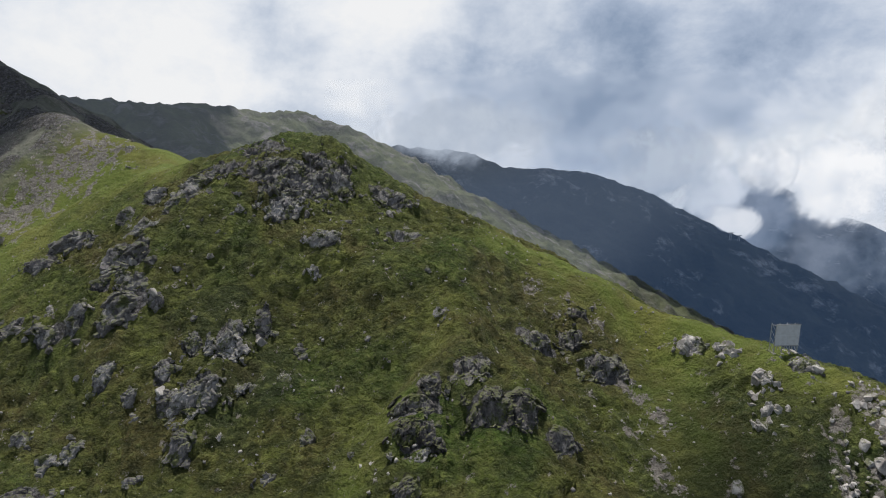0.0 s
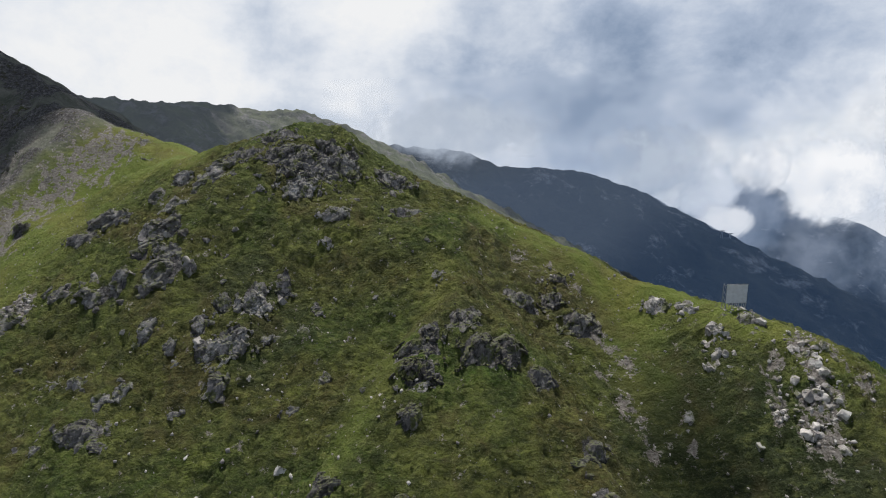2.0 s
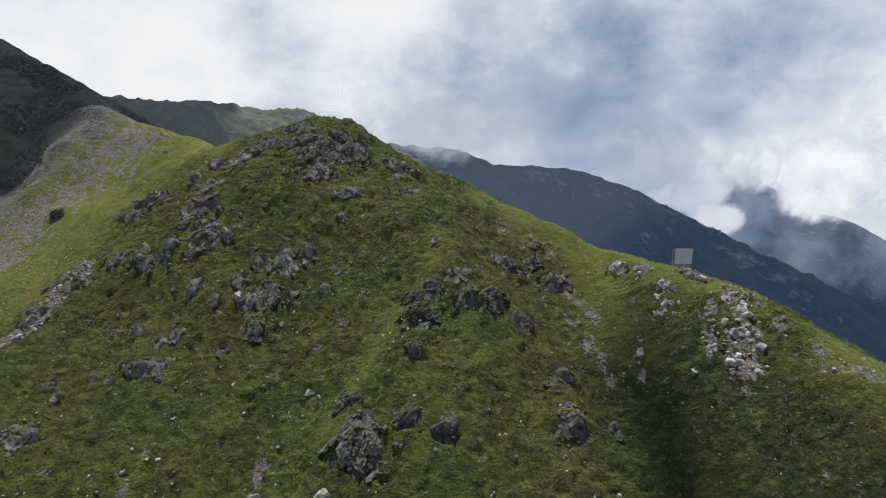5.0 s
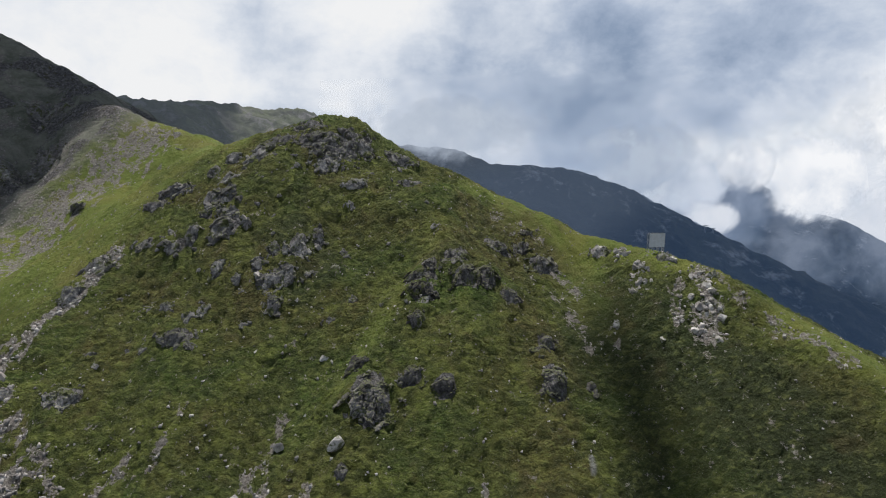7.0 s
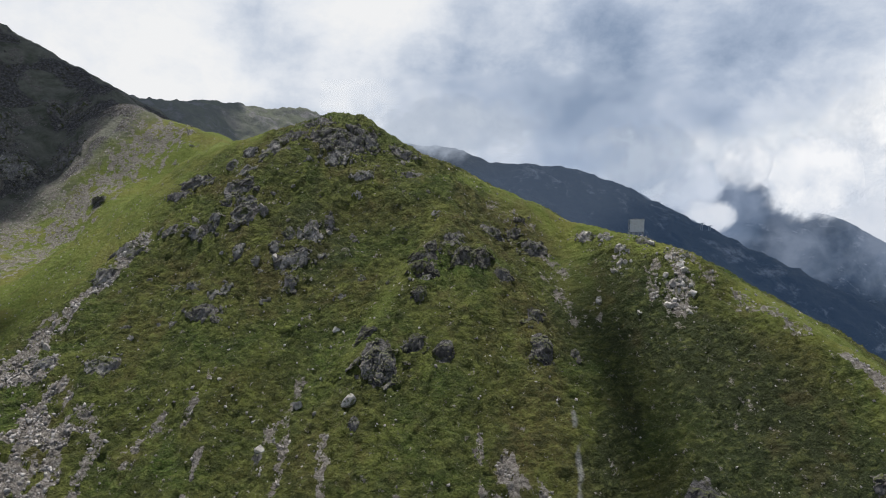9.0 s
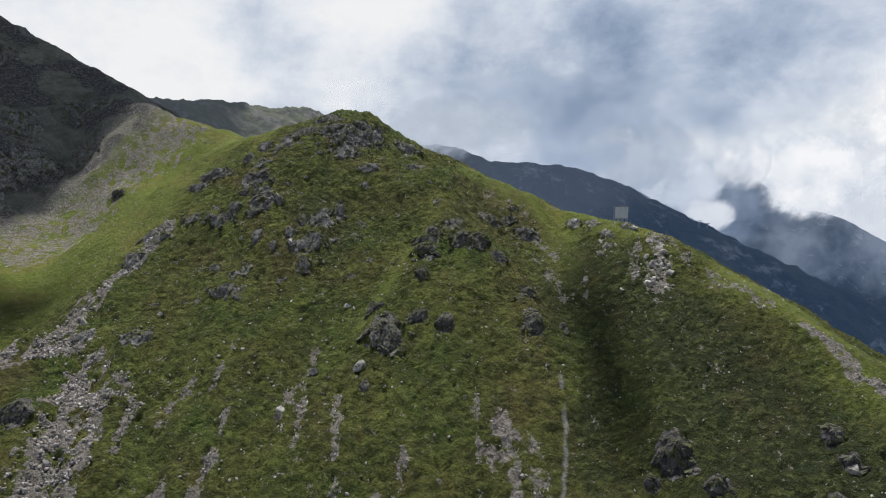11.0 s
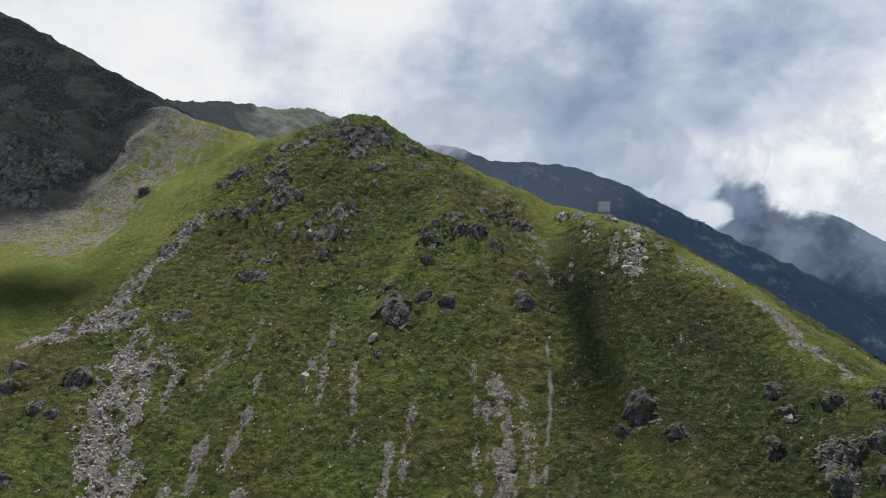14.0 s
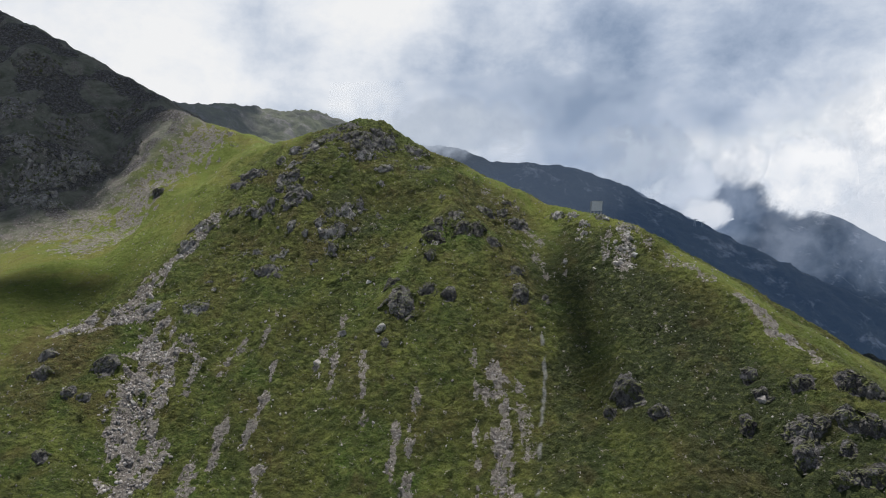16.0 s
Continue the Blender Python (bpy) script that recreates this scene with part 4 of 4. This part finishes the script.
def crag(cx, cy, wide, long, mat, blocks, label, joint, block=1.0, gap=0.15, loose=0.12, steep=0.3):
    """A crag: bedrock standing out of the slope and blocks that have come off it."""
    base = new("rock_outcrop")
    base.location = (cx, cy, spot(cx, cy))
    tagged(base, label, "rock", "crags on the hill")
    bedrock(cx, cy, wide, long, joint, rnd.randrange(1, 4000), mat, gap, block, base, steep)
    count = int(min(10, 1 + loose * wide * long))
    across, up, n = slope_axes(cx, cy)
    a, r = np.array([[rnd.uniform(0, 6.28), 0.5 + 0.6 * rnd.random()] for _ in range(count)]).T
    u, v = 0.5 * wide * r * np.cos(a), 0.5 * long * r * np.sin(a) - 0.1 * long
    x, y = cx + across.x * u + up.x * v, cy + across.y * u + up.y * v
    for here in np.stack([x, y, land(x, y)], 1):
        s = block * rnd.choice((0.3, 0.36, 0.45, 0.6))
        ob = new("rock_block", rnd.choice(blocks))
        ob.parent = base
        turn = Euler((rnd.gauss(0.4, 0.3), rnd.gauss(0.1, 0.3), rnd.uniform(0, 6.28)))
        ob.matrix_basis = Matrix.LocRotScale(Vector(here) - base.location, turn, (s * rnd.uniform(0.8, 1.4), s * rnd.uniform(0.7, 1.1), s * rnd.uniform(0.6, 1.1)))
    return base


def pale_stack(cx, cy, w, h, count, size, meshes, label):
    """Weathered blocks heaped on the slope."""
    base = new("rock_outcrop")
    base.location = (cx, cy, spot(cx, cy))
    tagged(base, label, "rock", "crags on the hill")
    for k in range(count):
        a, r = rnd.uniform(0, 2 * math.pi), math.sqrt(rnd.random())
        x, y = cx + 0.60 * w * r * math.cos(a), cy + 0.60 * h * r * math.sin(a)
        s = size * rnd.choice((0.55, 0.7, 0.9, 1.2, 1.6)) * rnd.uniform(0.85, 1.15) * (1.15 - 0.5 * r)
        ob = new("rock_block", rnd.choice(meshes))
        ob.parent = base
        turn = Euler((rnd.gauss(0.1, 0.25), rnd.gauss(0.2, 0.25), rnd.uniform(-0.6, 0.6)))
        here = Vector((x, y, spot(x, y) - rnd.uniform(0.2, 0.55) * s)) - base.location
        ob.matrix_basis = Matrix.LocRotScale(here, turn, (s * rnd.uniform(0.7, 1.2), s * rnd.uniform(0.7, 1.1), s * 1.3 * rnd.uniform(0.7, 1.25)))
    return base


for cx, cy, w, h in SPUR_CRAGS:
    large = w * h > 60
    crag(cx, cy, w, h, DARK_ROCK, BLOCKS, "broad jointed grey crag below the summit" if large else "jagged grey rock outcrop of slabs bedded in grass",
         0.75 if cx < -40 else 0.15, 1.3 if large else 1.9 if cx < -40 and w * h > 27 else 1.05)
for cx, cy, w, h in FLANK_CRAGS:
    crag(cx, cy, w, h, DARK_ROCK, BLOCKS, "weathered grey outcrop half sunk in the grassy flank", 0.45, 1.0)
for cx, cy, w, h in RIB_CRAGS:
    crag(cx, cy, w * 0.92, h * 0.82, SHADE_ROCK, SHADE_BLOCKS, "steep dark rock outcrop standing out of grass", 0.15, 1.1, steep=0.4)
for cx, cy, w, h in LOW_CRAGS:
    crag(cx, cy, w * 0.85, h * 0.62, BLACK_ROCK if cx > 0 else SHADE_ROCK, BLACK_BLOCKS, "steep rock outcrop under a grassy brow, coloured black for its shade" if cx > 0 else "dark rock face set in a heathery knoll", 0.2, 0.95, steep=0.35)
for cx, cy, w, h in BIG_CRAGS:
    crag(cx, cy, w, h, DARK_ROCK, BLOCKS, "large shaded crag on the dark mountain side", 0.2, 1.7, 0.42, 0.02)
for k in range(60):
    cx = rnd.uniform(-66, 0)
    cy = rnd.uniform(62, 106) - 0.2 * abs(cx + 30)
    w = rnd.uniform(1.0, 2.8)
    crag(cx, cy, w, w * rnd.uniform(0.5, 0.9), DARK_ROCK, BLOCKS, "low grey rock outcrop half sunk in grass", 0.5, 0.7, loose=0.3)
for cx, cy, w, h, count in [(41.1, 70.3, 2.8, 2.4, 14), (39.7, 67.0, 3.6, 5.0, 34), (38.8, 76.8, 2.8, 2.8, 12), (35.4, 79.7, 3.4, 2.0, 10)]:
    base = pale_stack(cx, cy, w, h, count, 0.72, PALE_BLOCKS, "pale weathered rock stack among grass")
    for k in range(4):
        x, y = cx + rnd.gauss(0, 0.2 * w), cy + rnd.gauss(0, 0.24 * h)
        ob = new("rock_slab", rnd.choice(PALE_SLABS))
        ob.parent = base
        turn = Euler((rnd.gauss(0.9, 0.2), rnd.gauss(0, 0.3), rnd.uniform(-0.7, 0.7))).to_quaternion()
        ob.matrix_basis = Matrix.LocRotScale(Vector((x, y, spot(x, y))) - base.location, turn, Vector((0.8, 1.0, 0.8)) * rnd.uniform(0.8, 1.25))



def boulder(x, y, s, label, group):
    ob = new("boulder", rnd.choice(PALE_BLOCKS))
    turn = Euler((rnd.uniform(0, 6.3), rnd.uniform(0, 6.3), rnd.uniform(0, 6.3)))
    ob.matrix_basis = Matrix.LocRotScale((x, y, spot(x, y) + 0.05 * s), turn, (s * rnd.uniform(0.8, 1.3), s * rnd.uniform(0.7, 1.1), s * rnd.uniform(0.6, 0.9)))
    return tagged(ob, label, "boulder", group)


def strew(places, half, count, low, high, label, group):
    for _ in range(count):
        k = rnd.randrange(len(places) - 1)
        u = rnd.random()
        x = places[k][0] + (places[k + 1][0] - places[k][0]) * u + rnd.gauss(0, half)
        y = places[k][1] + (places[k + 1][1] - places[k][1]) * u + rnd.gauss(0, half)
        boulder(x, y, low + (high - low) * rnd.random() ** 2.5, label, group)


strew([(50.6, 66.0), (51.0, 62.0), (48.0, 56.5), (47.4, 52.5)], 1.5, 120, 0.28, 1.15, "pale angular boulder in a boulder field", "boulder field near the panel")
strew([(46.2, 63.9), (43.4, 56.2)], 0.6, 26, 0.25, 0.75, "pale angular boulder in a boulder field", "boulder field near the panel")
strew([(54.0, 63.5), (62.0, 52.0), (70, 38)], 1.6, 30, 0.25, 0.6, "pale stone on the grassy crest", "stones on the crest")
strew([(-31.3, 35.4), (-25.9, 41.9), (-16, 38)], 3.0, 16, 0.3, 0.8, "pale boulder lying loose on the grass", "loose boulders")
strew([(-73.0, 46.1), (-75.0, 35.9), (-71.6, 22.0)], 1.6, 46, 0.3, 0.85, "grey block among the scree", "scree blocks")
for x, y, s in [(-20.5, 55.0, 1.0), (-15.8, 38.0, 1.5), (-31.3, 35.4, 1.5), (-25.9, 41.9, 1.3), (-41.4, 81.9, 1.3), (33.5, 60.9, 1.2), (40.1, 54.4, 1.0),
                (63.2, 11.0, 1.6), (-80.7, 59.1, 1.4), (-24.9, 76.8, 1.3), (-35.6, 69.8, 1.3)]:
    boulder(x, y, s, "pale boulder lying loose on the grass", "loose boulders")
for _ in range(60):
    boulder(rnd.uniform(-70, 75), rnd.uniform(10, 82), rnd.uniform(0.18, 0.5), "pale boulder lying loose on the grass", "loose boulders")


def joined(name, points, faces, mat, label):
    mesh = bpy.data.meshes.new(name)
    mesh.vertices.add(len(points))
    mesh.vertices.foreach_set("co", points.astype(np.float32).ravel())
    mesh.loops.add(faces.size)
    mesh.loops.foreach_set("vertex_index", faces.astype(np.int32).ravel())
    mesh.polygons.add(len(faces))
    mesh.polygons.foreach_set("loop_start", np.arange(0, faces.size, 3, dtype=np.int32))
    mesh.update(calc_edges=True)
    mesh.materials.append(mat)
    return tagged(new(name, mesh), label, name.replace("_", " "), kind="stuff")


def stones(name, x, y, size, label, rs, sink, detail=1):
    kinds = []
    for seed in (77, 78, 79, 80):
        shape = rock_shape("stone_shape", seed, detail, 2, None, 0.34, 0.56)
        kinds.append(np.array([v.co[:] for v in shape.vertices]))
        f0 = np.array([p.vertices[:] for p in shape.polygons])
        bpy.data.meshes.remove(shape)
    v0 = np.stack(kinds)[rs.randint(0, 4, len(x))]
    n = len(x)
    q = rs.normal(size=(n, 4))
    q /= np.linalg.norm(q, axis=1)[:, None]
    w, a, b, c = q.T
    turn = np.stack([1 - 2 * (b * b + c * c), 2 * (a * b - w * c), 2 * (a * c + w * b), 2 * (a * b + w * c), 1 - 2 * (a * a + c * c), 2 * (b * c - w * a),
                     2 * (a * c - w * b), 2 * (b * c + w * a), 1 - 2 * (a * a + b * b)], 1).reshape(n, 3, 3)
    shapes = v0 * rs.uniform(0.55, 1.35, (n, 1, 3)) * 1.1
    pts = np.einsum("nij,nkj->nki", turn, shapes) * size[:, None, None]
    pts += np.stack([x, y, land(x, y) + sink * size], 1)[:, None, :]
    faces = f0[None] + (np.arange(n) * v0.shape[1])[:, None, None]
    return joined(name, pts.reshape(-1, 3), faces.reshape(-1, 3), STONE, label)


rs = np.random.RandomState(8)
x, y = rs.uniform(-180, 95, 260000), rs.uniform(-12, 200, 260000)
stony, rocky = masks(x, y)
keep = rs.rand(len(x)) < stony ** 1.5 * np.where(x < -104, 0.34, 1.0)
x, y = x[keep][:26000], y[keep][:26000]
stones("scree_stones", x, y, np.where(x < -104, 0.95, 1.0) * np.where((x < -60) & (x > -104), 1.05, 0.70) * (0.14 + 0.52 * rs.rand(len(x)) ** 2.2), "grey and pale broken scree stones", rs, 0.2)
x, y = rs.uniform(-110, 95, 11000), rs.uniform(-10, 112, 11000)
thick = rs.rand(len(x)) < 0.2 + smooth(fbm(x / 12, y / 12, 91, 3), -0.1, 0.5)
x, y = x[thick], y[thick]
stones("loose_stones", x, y, (0.10 + 0.40 * rs.rand(len(x)) ** 2.2) * np.where((x < 0) & (y < 60), 1.1, 0.8), "small pale stones scattered over the grass", rs, 0.02)


def tussocks(name, count, least, most, mat, label):
    """Grass tussocks: fans of drooping blades."""
    x, y = rs.uniform(-120, 105, count), rs.uniform(-12, 122, count)
    stony, rocky = masks(x, y)
    keep = (stony < 0.35) & (rocky < 0.5) & (rs.rand(count) < 1 - 0.8 * turf(x, y)[0]) & (rs.rand(count) < 0.35 + 0.65 * smooth(fbm(x / 6, y / 6, 95, 3), -0.4, 0.3))
    x, y = x[keep], y[keep]
    n, blades = len(x), 6
    z = ground_height(x, y) - 0.03
    size = rs.uniform(least, most, n)
    angle = rs.uniform(0, 2 * np.pi, (n, blades))
    wide, tall = 0.55 * size[:, None], size[:, None] * rs.uniform(0.12, 0.42, (n, blades))
    ox, oy = np.cos(angle), np.sin(angle)
    foot = np.stack([x, y, z], 1)[:, None, :]
    a = foot + np.stack([-oy * wide * 0.5, ox * wide * 0.5, 0 * ox], -1)
    b = foot + np.stack([oy * wide * 0.5, -ox * wide * 0.5, 0 * ox], -1)
    lean = size[:, None] * rs.uniform(0.6, 1.5, (n, blades))
    c = foot + np.stack([ox * lean, oy * lean - 0.45 * size[:, None], tall - 0.15 * size[:, None]], -1)
    pts = np.stack([a, b, c], 2).reshape(-1, 3)
    ob = joined(name, pts, np.arange(len(pts)).reshape(-1, 3), mat, label)
    shade_shrub = np.repeat(turf(x, y)[1], blades * 3)
    ob.data.attributes.new("shade_shrub", "FLOAT", "POINT").data.foreach_set("value", shade_shrub.astype(np.float32))
    return ob


tussocks("grass_tussocks", 70000, 0.10, 0.24, TUFT, "shaggy green and straw-coloured grass tussocks")
tussocks("dark_shrubs", 1300, 0.12, 0.24, SHRUB, "low dark green shrubs dotted over the slope")


# ---- the panel on the crest ----
def part(name, bm, mat, parent, label=""):
    mesh = bpy.data.meshes.new(name)
    bm.to_mesh(mesh)
    bm.free()
    mesh.materials.append(mat)
    ob = new(name, mesh)
    ob.parent = parent
    return tagged(ob, label) if label else ob


def bar(a, b, thick):
    """A square bar from a to b."""
    a, b = Vector(a), Vector(b)
    bm = bmesh.new()
    bmesh.ops.create_cube(bm, size=1.0)
    turn = (b - a).to_track_quat("Z", "Y").to_matrix().to_4x4()
    bmesh.ops.transform(bm, matrix=Matrix.Translation((a + b) / 2) @ turn @ Matrix.Diagonal((thick, thick, (b - a).length, 1)), verts=bm.verts)
    return bm


def slab(x, y, z, w, d, h, edge=0.01):
    bm = bmesh.new()
    bmesh.ops.create_cube(bm, size=1.0)
    bmesh.ops.transform(bm, matrix=Matrix.Translation((x, y, z)) @ Matrix.Diagonal((w, d, h, 1)), verts=bm.verts)
    bmesh.ops.bevel(bm, geom=bm.edges[:], offset=edge, segments=1, affect="EDGES")
    return bm


def signal_panel(x, y, turn):
    base = new("reflector_panel")
    base.matrix_basis = pose(x, y, spot(x, y) - 0.1, 0, 0, turn)
    tagged(base, "weathered pale metal reflector panel on a steel lattice frame", "panel")
    for i in range(2):
        for j in range(2):
            part("panel_sheet", slab(-0.82 + 1.64 * i, 0, 1.98 + 1.4 * j, 1.63, 0.05, 1.39), PANEL, base)
    part("top_rail", slab(0, -0.01, 4.14, 3.36, 0.12, 0.10), STEEL, base)
    part("bottom_rail", slab(0, -0.01, 1.24, 3.36, 0.12, 0.10), STEEL, base)
    for sx in (-1.58, -0.52, 0.52, 1.58):
        part("upright", bar((sx, 0.10, 0), (sx, 0.10, 4.1), 0.09), STEEL, base)
        part("back_leg", bar((sx, 1.1, -0.3), (sx, 1.1, 3.9), 0.08), STEEL, base)
        for k in range(4):
            part("lattice_brace", bar((sx, 0.12, 0.3 + 0.95 * k), (sx, 1.1, 1.2 + 0.95 * k), 0.05), STEEL, base)
        part("top_tie", bar((sx, 0.1, 3.95), (sx, 1.1, 3.85), 0.06), STEEL, base)
        part("footing", slab(sx, 0.55, -0.05, 0.4, 1.5, 0.5), PALE_ROCK, base, "concrete footing")
    return base


signal_panel(45.3, 74.2, 4)
for x, y, s in [(46.9, 72.8, 0.55), (47.6, 73.2, 0.4), (44.0, 73.0, 0.35)]:
    boulder(x, y, s, "pale stone beside the panel", "stones on the crest")


def lift_tower(x, y, z, turn):
    base = new("lift_tower")
    base.matrix_basis = pose(x, y, z, 0, 0, turn)
    tagged(base, "small dark steel lift tower on the distant ridge", "tower", "lift towers on the ridge")
    for sx in (-1.6, 1.6):
        part("mast", bar((sx, 0, -6), (sx * 0.7, 0, 9), 0.9), STEEL, base)
    part("crossarm", bar((-5, 0, 9), (5, 0, 9), 0.9), STEEL, base)
    return base


first = lift_tower(448, 912, -117, 10)
copy_thing(first, pose(460, 909, -121, 0, 0, 10))
